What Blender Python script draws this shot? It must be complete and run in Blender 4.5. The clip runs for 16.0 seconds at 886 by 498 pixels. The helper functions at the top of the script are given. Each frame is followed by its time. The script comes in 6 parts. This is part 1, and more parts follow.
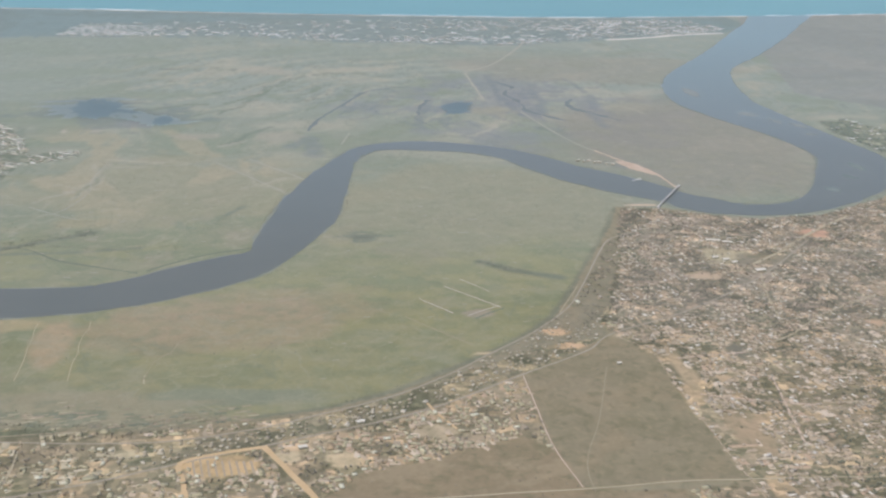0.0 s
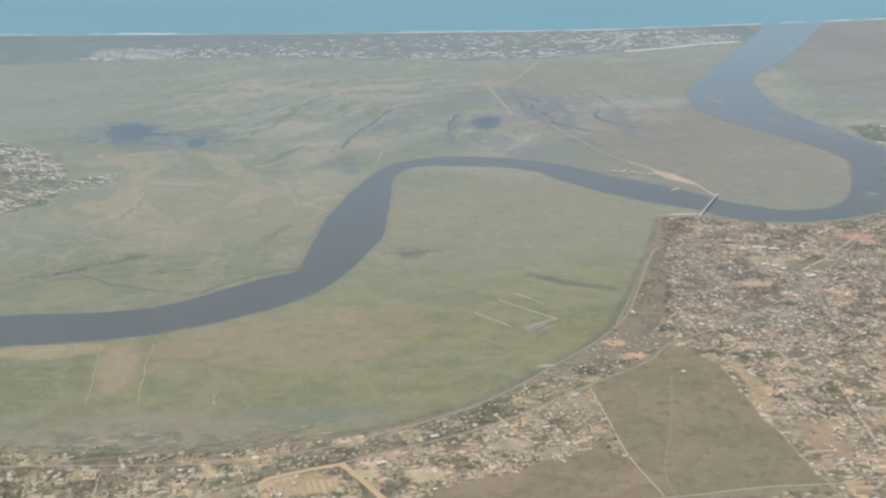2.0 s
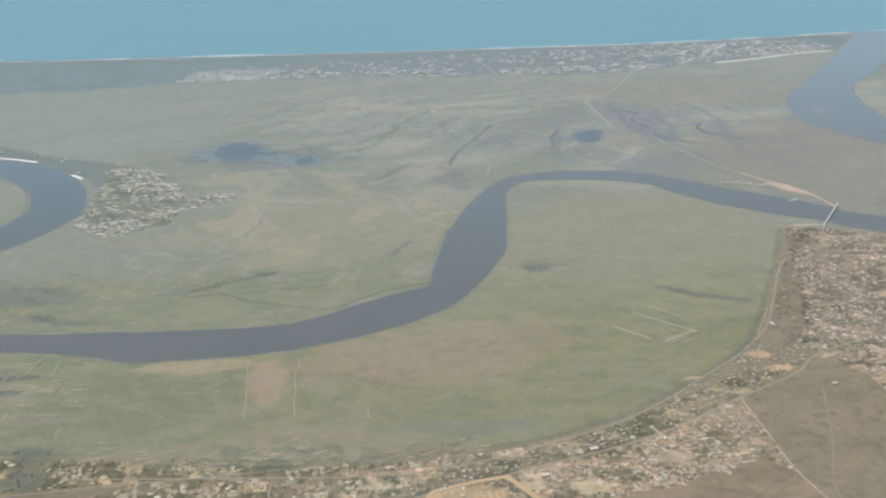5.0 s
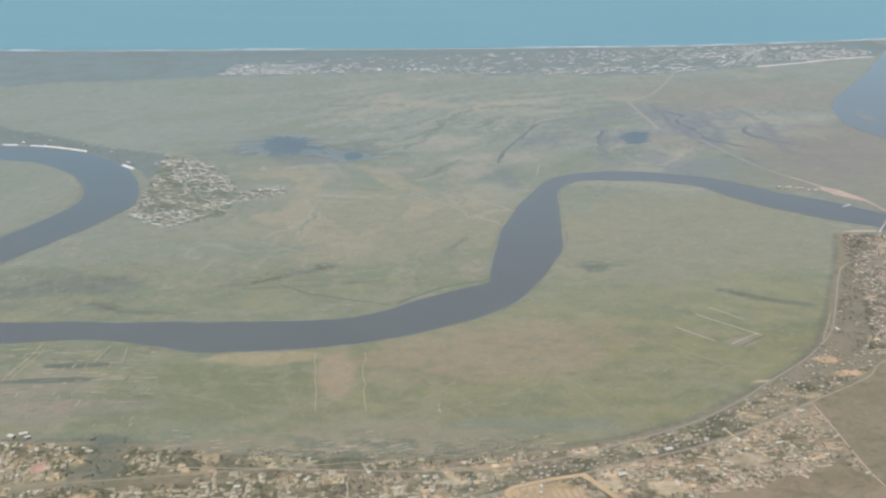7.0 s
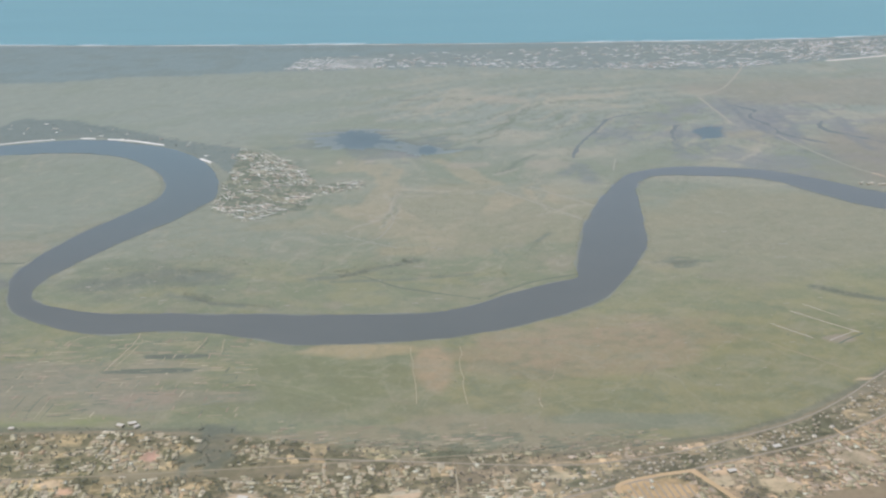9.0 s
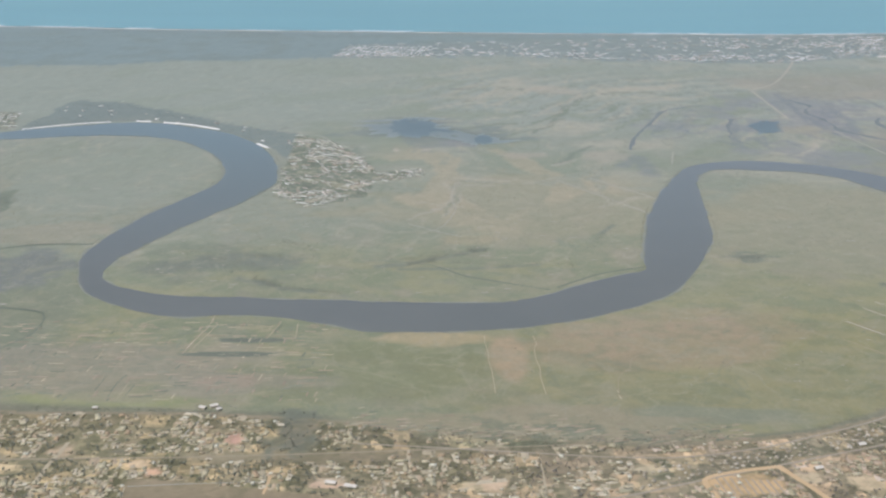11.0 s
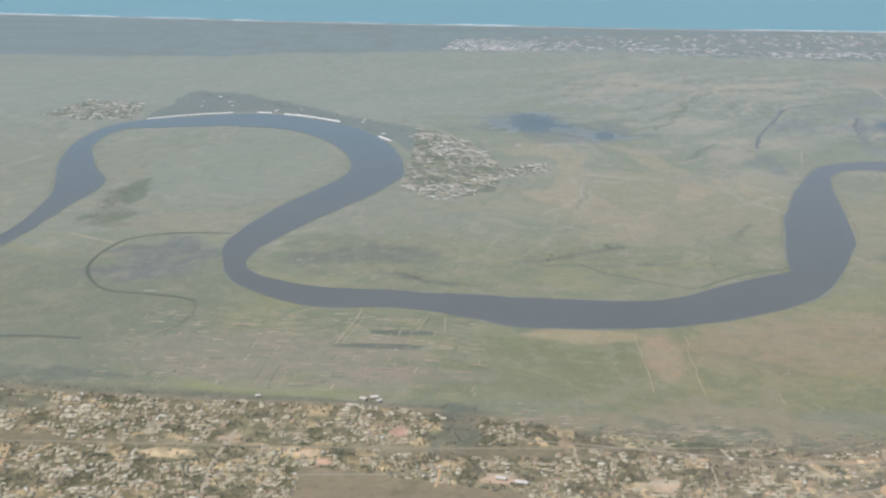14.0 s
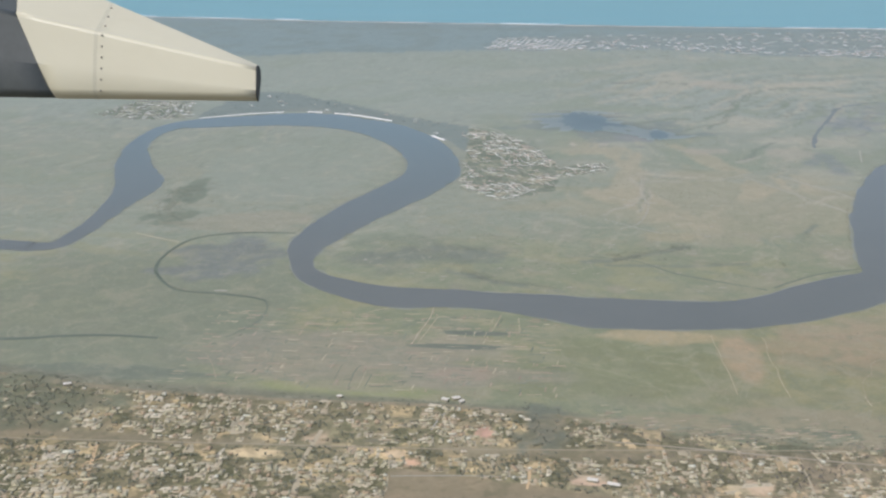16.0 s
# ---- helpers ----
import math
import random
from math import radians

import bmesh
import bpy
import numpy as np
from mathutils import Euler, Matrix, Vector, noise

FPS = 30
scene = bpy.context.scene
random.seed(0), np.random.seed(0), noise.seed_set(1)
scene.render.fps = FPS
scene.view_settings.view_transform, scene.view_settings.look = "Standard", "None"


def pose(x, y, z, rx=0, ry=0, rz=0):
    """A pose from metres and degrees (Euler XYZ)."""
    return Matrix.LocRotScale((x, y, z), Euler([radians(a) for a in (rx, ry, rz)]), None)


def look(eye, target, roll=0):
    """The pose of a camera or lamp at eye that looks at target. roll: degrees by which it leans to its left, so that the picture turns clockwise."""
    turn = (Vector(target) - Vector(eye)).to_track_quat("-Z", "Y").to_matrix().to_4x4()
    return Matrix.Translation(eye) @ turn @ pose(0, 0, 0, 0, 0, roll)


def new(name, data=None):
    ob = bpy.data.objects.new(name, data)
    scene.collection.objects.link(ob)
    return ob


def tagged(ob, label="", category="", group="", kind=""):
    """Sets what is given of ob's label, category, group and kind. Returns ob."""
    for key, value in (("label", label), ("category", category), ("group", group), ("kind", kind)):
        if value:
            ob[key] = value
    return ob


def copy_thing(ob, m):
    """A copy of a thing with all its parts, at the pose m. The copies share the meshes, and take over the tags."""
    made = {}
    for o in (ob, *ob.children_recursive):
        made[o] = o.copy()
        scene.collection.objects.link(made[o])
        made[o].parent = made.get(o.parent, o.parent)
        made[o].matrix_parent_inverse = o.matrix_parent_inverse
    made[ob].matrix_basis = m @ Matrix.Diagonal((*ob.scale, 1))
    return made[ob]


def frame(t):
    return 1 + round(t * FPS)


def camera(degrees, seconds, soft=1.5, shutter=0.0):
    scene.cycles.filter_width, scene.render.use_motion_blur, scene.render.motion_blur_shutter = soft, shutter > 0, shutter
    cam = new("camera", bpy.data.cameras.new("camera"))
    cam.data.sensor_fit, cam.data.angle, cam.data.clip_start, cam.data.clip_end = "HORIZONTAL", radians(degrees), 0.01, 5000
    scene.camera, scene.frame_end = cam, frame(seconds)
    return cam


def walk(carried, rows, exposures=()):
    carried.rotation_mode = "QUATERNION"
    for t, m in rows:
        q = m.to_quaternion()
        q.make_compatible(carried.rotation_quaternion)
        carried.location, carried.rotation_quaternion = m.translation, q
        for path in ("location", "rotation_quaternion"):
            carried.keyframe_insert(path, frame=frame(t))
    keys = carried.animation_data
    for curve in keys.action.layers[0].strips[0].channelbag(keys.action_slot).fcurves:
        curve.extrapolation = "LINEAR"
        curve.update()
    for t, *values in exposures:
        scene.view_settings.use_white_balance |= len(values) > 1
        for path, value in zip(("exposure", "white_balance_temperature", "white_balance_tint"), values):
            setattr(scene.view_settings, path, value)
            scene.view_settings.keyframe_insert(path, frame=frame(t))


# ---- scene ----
# A flight along a coastal plain: a looping river, towns on its near bank, the sea behind.

# ---------- camera ----------
cam = camera(42.61, 16.0, soft=2.45)
# seconds, eye, pan to the left, tilt down, roll
FLIGHT = [
    (0.0, 162.60, -1.32, 338.10, -7.358, 19.022, 1.646),
    (0.5, 152.35, -1.16, 338.22, -8.354, 16.687, 1.538),
    (1.0, 142.11, -1.01, 338.33, -6.642, 17.543, 0.249),
    (1.5, 131.89, -0.87, 338.45, -7.267, 18.275, 0.213),
    (2.0, 121.67, -0.75, 338.57, -7.099, 18.264, 0.096),
    (2.5, 111.47, -0.63, 338.69, -5.850, 18.582, -1.014),
    (3.0, 101.28, -0.52, 338.81, -5.097, 17.938, -1.470),
    (3.5, 91.10, -0.42, 338.93, -5.665, 17.885, -0.675),
    (4.0, 80.93, -0.33, 339.05, -5.136, 17.330, -1.092),
    (6.5, 30.26, -0.05, 339.64, -2.787, 17.538, -1.112),
    (7.0, 20.17, -0.02, 339.76, -3.022, 17.502, -0.475),
    (7.5, 10.08, -0.01, 339.88, -1.714, 17.231, -0.648),
    (8.0, 0.00, -0.00, 340.00, -0.454, 17.866, -0.944),
    (8.5, -10.07, -0.01, 340.12, -1.207, 18.241, -0.627),
    (9.0, -20.12, -0.02, 340.24, -0.713, 17.742, -0.855),
    (11.5, -70.22, -0.25, 340.83, 0.898, 18.762, 0.032),
    (12.0, -80.21, -0.33, 340.95, 1.661, 19.442, -0.441),
    (12.5, -90.18, -0.42, 341.07, 2.971, 19.973, -1.360),
    (13.0, -100.14, -0.52, 341.19, 3.871, 19.585, -1.241),
    (13.5, -110.10, -0.63, 341.31, 4.785, 18.512, -0.493),
    (14.0, -120.04, -0.75, 341.43, 4.479, 18.591, -0.024),
    (14.5, -129.97, -0.87, 341.55, 4.784, 18.636, -0.091),
    (15.0, -139.88, -1.01, 341.67, 5.422, 18.370, -0.656),
    (15.5, -149.79, -1.16, 341.78, 4.985, 18.635, -0.075),
    (16.0, -159.68, -1.32, 341.90, 5.729, 18.659, -0.394),
]


def flight_pose(x, y, z, pan, tilt, roll):
    a, b = radians(pan), radians(tilt)
    way = Vector((-math.sin(a) * math.cos(b), math.cos(a) * math.cos(b), -math.sin(b)))
    eye = Vector((x, y, z))
    return look(eye, eye + way * 100, roll)


walk(cam, [(r[0], flight_pose(*r[1:])) for r in FLIGHT], exposures=[(0.0, 0.49, 6400.0, 10.5), (8.0, 0.47, 6380.0, 10.0), (12.0, 0.51, 6360.0, 12.0), (16.0, 0.50, 6330.0, 11.5)])

# ---------- sky and sun ----------
SUN_FROM = Vector((-0.34, -0.42, 0.88)).normalized()
world = bpy.data.worlds.new("sky")
scene.world = world
world.use_nodes = True
wn = world.node_tree.nodes
sky = wn.new("ShaderNodeTexSky")
sky.sky_type = "NISHITA"
sky.sun_disc = False
sky.sun_elevation = math.asin(SUN_FROM.z)
sky.sun_rotation = math.atan2(SUN_FROM.x, SUN_FROM.y)
sky.dust_density = 2.5
wn["Background"].inputs["Strength"].default_value = 0.14
world.node_tree.links.new(sky.outputs["Color"], wn["Background"].inputs["Color"])
sun_data = bpy.data.lights.new("sun", "SUN")
sun_data.energy = 2.35
sun_data.angle = radians(1.5)
sun_data.color = (1.0, 0.965, 0.91)
sun = new("sun", sun_data)
sun.matrix_world = look(SUN_FROM * 900, (0, 0, 0))

# ---------- materials ----------


def material(name, rough=0.8, metal=0.0, spec=0.3):
    m = bpy.data.materials.new(name)
    m.use_nodes = True
    b = m.node_tree.nodes["Principled BSDF"]
    b.inputs["Roughness"].default_value = rough
    b.inputs["Metallic"].default_value = metal
    b.inputs["Specular IOR Level"].default_value = spec
    return m


def node(m, kind, **values):
    n = m.node_tree.nodes.new(kind)
    for key, value in values.items():
        n.inputs[key].default_value = value
    return n


def link(m, a, b):
    m.node_tree.links.new(a, b)


def mixed(m, fac, a, b, blend="MIX"):
    """Mix of two colours; each may be a socket or a colour."""
    n = m.node_tree.nodes.new("ShaderNodeMix")
    n.data_type, n.blend_type = "RGBA", blend
    for i, v in ((0, fac), (6, a), (7, b)):
        if hasattr(v, "is_output"):
            link(m, v, n.inputs[i])
        else:
            n.inputs[i].default_value = v if i == 0 else (*v, 1)
    return n.outputs[2]


def ranged(m, value, a, b, c, d):
    n = m.node_tree.nodes.new("ShaderNodeMapRange")
    link(m, value, n.inputs[0])
    for i, v in enumerate((a, b, c, d)):
        n.inputs[i + 1].default_value = v
    return n.outputs[0]


def noise_of(m, scale, detail=4.0, stretch=(1, 1, 1), place="Position"):
    geo = m.node_tree.nodes.new("ShaderNodeNewGeometry" if place == "Position" else "ShaderNodeTexCoord")
    mp = node(m, "ShaderNodeMapping", Scale=stretch)
    link(m, geo.outputs[place], mp.inputs["Vector"])
    n = node(m, "ShaderNodeTexNoise", Scale=scale, Detail=detail, Roughness=0.6)
    link(m, mp.outputs["Vector"], n.inputs["Vector"])
    return n.outputs["Fac"]


def finish(m, colour, bump=None, distance=0.1, strength=0.4):
    b = m.node_tree.nodes["Principled BSDF"]
    if hasattr(colour, "is_output"):
        link(m, colour, b.inputs["Base Color"])
    else:
        b.inputs["Base Color"].default_value = (*colour, 1)
    if bump:
        n = node(m, "ShaderNodeBump", Strength=strength, Distance=distance)
        link(m, bump, n.inputs["Height"])
        link(m, n.outputs["Normal"], b.inputs["Normal"])
    return m


def two_tone(name, a, b, scale, rough=0.85, spread="none", metal=0.0, fine=8.0, bump=0.05, place="Position", spec=0.3):
    """A surface between two colours by noise at two scales; spread: 'object' or 'island' gives each piece its own shade."""
    m = material(name, rough, metal, spec)
    big = ranged(m, noise_of(m, scale, 3, place=place), 0.3, 0.7, 0, 1)
    small = noise_of(m, scale * fine, 3, place=place)
    c = mixed(m, big, a, b)
    c = mixed(m, ranged(m, small, 0.3, 0.7, 0.0, 0.35), c, tuple(v * 0.62 for v in a))
    if spread != "none":
        own = m.node_tree.nodes.new("ShaderNodeObjectInfo" if spread == "object" else "ShaderNodeNewGeometry")
        r = own.outputs["Random" if spread == "object" else "Random Per Island"]
        h = node(m, "ShaderNodeHueSaturation", Saturation=1.0)
        link(m, c, h.inputs["Color"])
        link(m, ranged(m, r, 0, 1, 0.72, 1.28), h.inputs["Value"])
        c = h.outputs["Color"]
    return finish(m, c, small, bump)


def palette(name, colours, spread, rough=0.8, scale=0.8, metal=0.0):
    """A kind of surface that takes one of several colours piece by piece."""
    m = material(name, rough, metal, 0.1)
    own = m.node_tree.nodes.new("ShaderNodeObjectInfo" if spread == "object" else "ShaderNodeNewGeometry")
    ramp = m.node_tree.nodes.new("ShaderNodeValToRGB")
    ramp.color_ramp.interpolation = "CONSTANT"
    while len(ramp.color_ramp.elements) < len(colours):
        ramp.color_ramp.elements.new(0.5)
    for i, c in enumerate(colours):
        ramp.color_ramp.elements[i].position = i / len(colours)
        ramp.color_ramp.elements[i].color = (*c, 1)
    link(m, own.outputs["Random" if spread == "object" else "Random Per Island"], ramp.inputs["Fac"])
    dirt = noise_of(m, scale, 4)
    c = mixed(m, ranged(m, dirt, 0.35, 0.75, 0.0, 0.45), ramp.outputs["Color"], (0.17, 0.14, 0.10))
    return finish(m, c, dirt, 0.03)


ROOFS = [(0.31, 0.287, 0.185), (0.28, 0.256, 0.165), (0.35, 0.324, 0.215), (0.26, 0.214, 0.135), (0.36, 0.329, 0.225), (0.31, 0.282, 0.185),
         (0.30, 0.225, 0.14), (0.26, 0.246, 0.165), (0.33, 0.298, 0.19), (0.46, 0.449, 0.35)]
WALLS = [(0.26, 0.235, 0.165), (0.29, 0.272, 0.20), (0.24, 0.204, 0.14), (0.28, 0.240, 0.165)]
YARDS = [(0.315, 0.275, 0.192), (0.280, 0.244, 0.168), (0.355, 0.314, 0.224), (0.315, 0.254, 0.172), (0.262, 0.236, 0.164), (0.335, 0.295, 0.208), (0.415, 0.374, 0.280), (0.245, 0.221, 0.155)]

M_YARD_EAST = palette("orange_sand_yard", [(r * 1.06, g * 0.98, u * 1.02) for r, g, u in YARDS], "island", 0.95, 0.3)
M_YARD_GREY = palette("greyish_pink_yard", [(r * k, g * k * 1.0, u * k * 1.04) for (r, g, u), k in zip(YARDS, (1.0, 0.86, 1.25, 0.95, 1.05, 1.3, 1.3, 0.86))], "island", 0.95, 0.3)
M_YARD = palette("swept_sand_yard", YARDS, "island", 0.95, 0.3)
M_DULL = two_tone("dull_earth_track", (0.215, 0.185, 0.128), (0.245, 0.210, 0.147), 0.05)
M_ROOF = palette("sheet_roofing", ROOFS, "object", 0.75)
M_ROOF_MANY = palette("sheet_roofing_of_many", ROOFS, "island", 0.75)
M_WALL = palette("rendered_wall", WALLS, "object")
M_WALL_MANY = palette("rendered_wall_of_many", WALLS, "island")
M_DOOR = two_tone("door_wood", (0.16, 0.11, 0.07), (0.22, 0.15, 0.1), 3.0)
M_WHITE = two_tone("white_sheet_roof", (0.40, 0.372, 0.31), (0.50, 0.468, 0.405), 0.3, 0.6)
M_LEAF = two_tone("tree_leaves", (0.124, 0.130, 0.094), (0.150, 0.152, 0.110), 0.25, 0.9, "object", bump=0.2)
M_LEAF_ROWS = two_tone("leaves_of_low_trees", (0.138, 0.150, 0.118), (0.166, 0.176, 0.136), 0.25, 0.9, "island", bump=0.2)
M_LEAF_MANY = two_tone("tree_leaves_of_many", (0.124, 0.130, 0.096), (0.150, 0.152, 0.112), 0.25, 0.9, "island", bump=0.2)
M_SCRUB = two_tone("dry_scrub_leaves", (0.148, 0.142, 0.098), (0.178, 0.166, 0.116), 0.2, 0.9, "island", bump=0.2)
# far bush: distance haze is mixed into the leaf colour
M_BUSH_HAZED = two_tone("hazed_bush_leaves", (0.146, 0.186, 0.178), (0.168, 0.206, 0.194), 0.05, 0.9, "island", bump=0.2)
# town trees greyed by haze that is put into the leaf colour
M_LEAF_HAZED = two_tone("hazed_tree_leaves", (0.150, 0.138, 0.112), (0.172, 0.156, 0.128), 0.25, 0.9, "island", bump=0.2)
M_HEDGE = two_tone("hedge_leaves", (0.126, 0.134, 0.096), (0.150, 0.155, 0.114), 0.2, 0.9, "island", bump=0.2)
M_BARK = two_tone("bark", (0.12, 0.09, 0.065), (0.18, 0.14, 0.1), 2.0)
M_CONCRETE = two_tone("pale_concrete", (0.54, 0.525, 0.49), (0.64, 0.62, 0.58), 0.2)
M_STEEL = two_tone("painted_steel", (0.40, 0.40, 0.39), (0.5, 0.5, 0.48), 0.5, 0.5)
M_TAR = two_tone("worn_asphalt_road", (0.222, 0.196, 0.150), (0.262, 0.230, 0.176), 0.06)
M_DIRT = two_tone("orange_dirt_road", (0.37, 0.265, 0.145), (0.43, 0.315, 0.185), 0.07)
M_TRACK = two_tone("pale_earth_track", (0.285, 0.245, 0.165), (0.32, 0.278, 0.19), 0.05)
M_SANDY = two_tone("reddish_sand", (0.33, 0.25, 0.185), (0.42, 0.335, 0.262), 0.08)
M_BEACH = two_tone("beach_sand", (0.42, 0.39, 0.33), (0.52, 0.48, 0.42), 0.01)
M_SURF = two_tone("surf_foam", (0.70, 0.74, 0.74), (0.8, 0.82, 0.82), 0.02, 0.6)
M_MUD = two_tone("wet_marsh", (0.108, 0.122, 0.096), (0.140, 0.150, 0.118), 0.03, spec=0.05)
M_CREEK = two_tone("wet_channel", (0.130, 0.148, 0.150), (0.152, 0.168, 0.165), 0.02, spec=0.05)
M_FAINT = two_tone("faint_dry_track", (0.225, 0.218, 0.180), (0.255, 0.243, 0.198), 0.05)
M_PLOT = two_tone("dry_plot_bank", (0.33, 0.29, 0.24), (0.38, 0.335, 0.28), 0.05)
M_BRIDGE = two_tone("weathered_concrete", (0.37, 0.35, 0.32), (0.43, 0.405, 0.37), 0.2)
M_ISLET = two_tone("islet_grass", (0.135, 0.160, 0.150), (0.160, 0.184, 0.170), 0.03)
M_DAMP = two_tone("river_margin", (0.152, 0.166, 0.132), (0.185, 0.192, 0.155), 0.06)
M_SHOAL = two_tone("shoal_mud", (0.185, 0.204, 0.196), (0.210, 0.222, 0.208), 0.03, spec=0.1)


def water(name, deep, shallow, scale, stretch, rough, wave, spec=0.5):
    m = material(name, rough, 0.0, spec)
    c = mixed(m, ranged(m, noise_of(m, scale, 3, stretch), 0.3, 0.7, 0, 1), deep, shallow)
    return finish(m, c, noise_of(m, wave, 3), 0.05, 0.25)


M_RIVER = water("silty_river_water", (0.094, 0.100, 0.088), (0.104, 0.109, 0.096), 0.01, (1, 1, 1), 0.4, 0.8, 0.2)
# past the silty bend, distance haze is painted into the water: bluer, then paler
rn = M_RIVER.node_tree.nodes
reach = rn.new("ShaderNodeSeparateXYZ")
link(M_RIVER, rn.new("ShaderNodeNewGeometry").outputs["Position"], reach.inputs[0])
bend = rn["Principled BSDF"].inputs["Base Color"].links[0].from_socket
hazed_water = mixed(M_RIVER, ranged(M_RIVER, reach.outputs["Y"], 950, 1500, 0.0, 0.85), bend, mixed(M_RIVER, ranged(M_RIVER, reach.outputs["X"], -300, 350, 0.0, 1.0), (0.104, 0.138, 0.140), (0.128, 0.142, 0.138)))
hazed_water = mixed(M_RIVER, ranged(M_RIVER, reach.outputs["Y"], 1350, 2300, 0.0, 0.9), hazed_water, mixed(M_RIVER, ranged(M_RIVER, reach.outputs["X"], 0, 500, 0.0, 1.0), (0.118, 0.160, 0.168), (0.158, 0.208, 0.214)))
link(M_RIVER, hazed_water, rn["Principled BSDF"].inputs["Base Color"])
M_STREAM = water("still_stream_water", (0.085, 0.10, 0.075), (0.10, 0.115, 0.088), 0.02, (1, 1, 1), 0.6, 1.0, 0.1)
M_LAKE = water("lake_water", (0.094, 0.126, 0.132), (0.110, 0.142, 0.146), 0.02, (1, 1, 1), 0.5, 0.6, 0.12)
M_SHALLOW = water("reedy_shallow_water", (0.138, 0.166, 0.158), (0.162, 0.186, 0.170), 0.03, (1, 1, 1), 0.5, 0.6, 0.15)
M_SEA = water("sea_water", (0.093, 0.206, 0.217), (0.106, 0.226, 0.236), 0.0016, (1, 3, 1), 0.35, 0.25, 0.3)

# the ground's colour comes zone by zone with the sheet, far haze painted in; the yards of the towns are cells of sand,
# grass and swept earth
M_GROUND = material("plain_and_town_soil", 0.95, 0.0, 0.1)
zone = M_GROUND.node_tree.nodes.new("ShaderNodeAttribute")
zone.attribute_name = "soil"
settled = M_GROUND.node_tree.nodes.new("ShaderNodeAttribute")
settled.attribute_name = "settled"
place = M_GROUND.node_tree.nodes.new("ShaderNodeNewGeometry")
warp = node(M_GROUND, "ShaderNodeTexNoise", Scale=0.12, Detail=3.0)
link(M_GROUND, place.outputs["Position"], warp.inputs["Vector"])
shifted = node(M_GROUND, "ShaderNodeVectorMath")
shifted.operation = "MULTIPLY_ADD"
link(M_GROUND, warp.outputs["Color"], shifted.inputs[0])
shifted.inputs[1].default_value = (4, 4, 0)
link(M_GROUND, place.outputs["Position"], shifted.inputs[2])
yard_shade = []
for size, tones in ((0.075, ((0.0, (0.66, 0.72, 0.66)), (0.34, (0.80, 0.84, 0.80)), (0.58, (1.0, 1.0, 0.97)), (0.78, (1.30, 1.22, 1.10)), (0.92, (1.52, 1.42, 1.26)))),
                    (0.24, ((0.0, (0.60, 0.64, 0.60)), (0.30, (0.80, 0.82, 0.80)), (0.55, (1.02, 1.0, 0.98)), (0.78, (1.34, 1.28, 1.20)), (0.93, (1.62, 1.56, 1.48))))):
    # squarish lots: thicket, grass, bare earth, swept sand
    yard = node(M_GROUND, "ShaderNodeTexVoronoi", Scale=size, Randomness=0.95)
    yard.distance = "CHEBYCHEV"
    link(M_GROUND, shifted.outputs[0], yard.inputs["Vector"])
    split = M_GROUND.node_tree.nodes.new("ShaderNodeSeparateColor")
    link(M_GROUND, yard.outputs["Color"], split.inputs[0])
    yards = M_GROUND.node_tree.nodes.new("ShaderNodeValToRGB")
    yards.color_ramp.interpolation = "CONSTANT"
    while len(yards.color_ramp.elements) < len(tones):
        yards.color_ramp.elements.new(0.5)
    for e, (at, tone) in zip(yards.color_ramp.elements, tones):
        e.position, e.color = at, (*tone, 1)
    link(M_GROUND, split.outputs[0], yards.inputs["Fac"])
    yard_shade.append(yards.outputs["Color"])
lots = mixed(M_GROUND, 1.0, zone.outputs["Color"], yard_shade[0], "MULTIPLY")
lots = mixed(M_GROUND, 0.75, lots, yard_shade[1], "MULTIPLY")
# on the open plain: winding threads of dry and wet grass, and blotches of other herbs
def winding(scale, level, width, seed_shift, distortion=1.2):
    mp = node(M_GROUND, "ShaderNodeMapping", Location=(seed_shift, seed_shift * 0.7, 0))
    link(M_GROUND, place.outputs["Position"], mp.inputs["Vector"])
    n = node(M_GROUND, "ShaderNodeTexNoise", Scale=scale, Detail=4.0, Roughness=0.5, Distortion=distortion)
    link(M_GROUND, mp.outputs["Vector"], n.inputs["Vector"])
    off = node(M_GROUND, "ShaderNodeMath")
    off.operation = "SUBTRACT"
    link(M_GROUND, n.outputs["Fac"], off.inputs[0])
    off.inputs[1].default_value = level
    size = node(M_GROUND, "ShaderNodeMath")
    size.operation = "ABSOLUTE"
    link(M_GROUND, off.outputs[0], size.inputs[0])
    return size.outputs[0], n.outputs["Fac"], width


plain = zone.outputs["Color"]
for scale, level, width, shift, amount, colour in ((0.011, 0.50, 0.010, 300, 0.26, (0.248, 0.238, 0.188)), (0.009, 0.44, 0.009, 900, 0.3, (0.118, 0.138, 0.108)),
                                                   (0.020, 0.54, 0.010, 1500, 0.16, (0.245, 0.228, 0.165)), (0.024, 0.47, 0.010, 2100, 0.2, (0.130, 0.150, 0.110))):
    gap, level_of, w = winding(scale, level, width, shift)
    plain = mixed(M_GROUND, ranged(M_GROUND, gap, 0.0, w, amount, 0.0), plain, colour)
for scale, shift, amount, colour in ((0.03, 400, 0.40, (0.215, 0.205, 0.150)), (0.045, 800, 0.22, (0.146, 0.156, 0.108)), (0.13, 1200, 0.22, (0.135, 0.150, 0.100)), (0.10, 1700, 0.22, (0.235, 0.220, 0.155))):
    gap, level_of, w = winding(scale, 0.5, 0.1, shift, 0.6)
    plain = mixed(M_GROUND, ranged(M_GROUND, level_of, 0.54, 0.68, 0.0, amount), plain, colour)
wild = M_GROUND.node_tree.nodes.new("ShaderNodeAttribute")
wild.attribute_name = "wild"
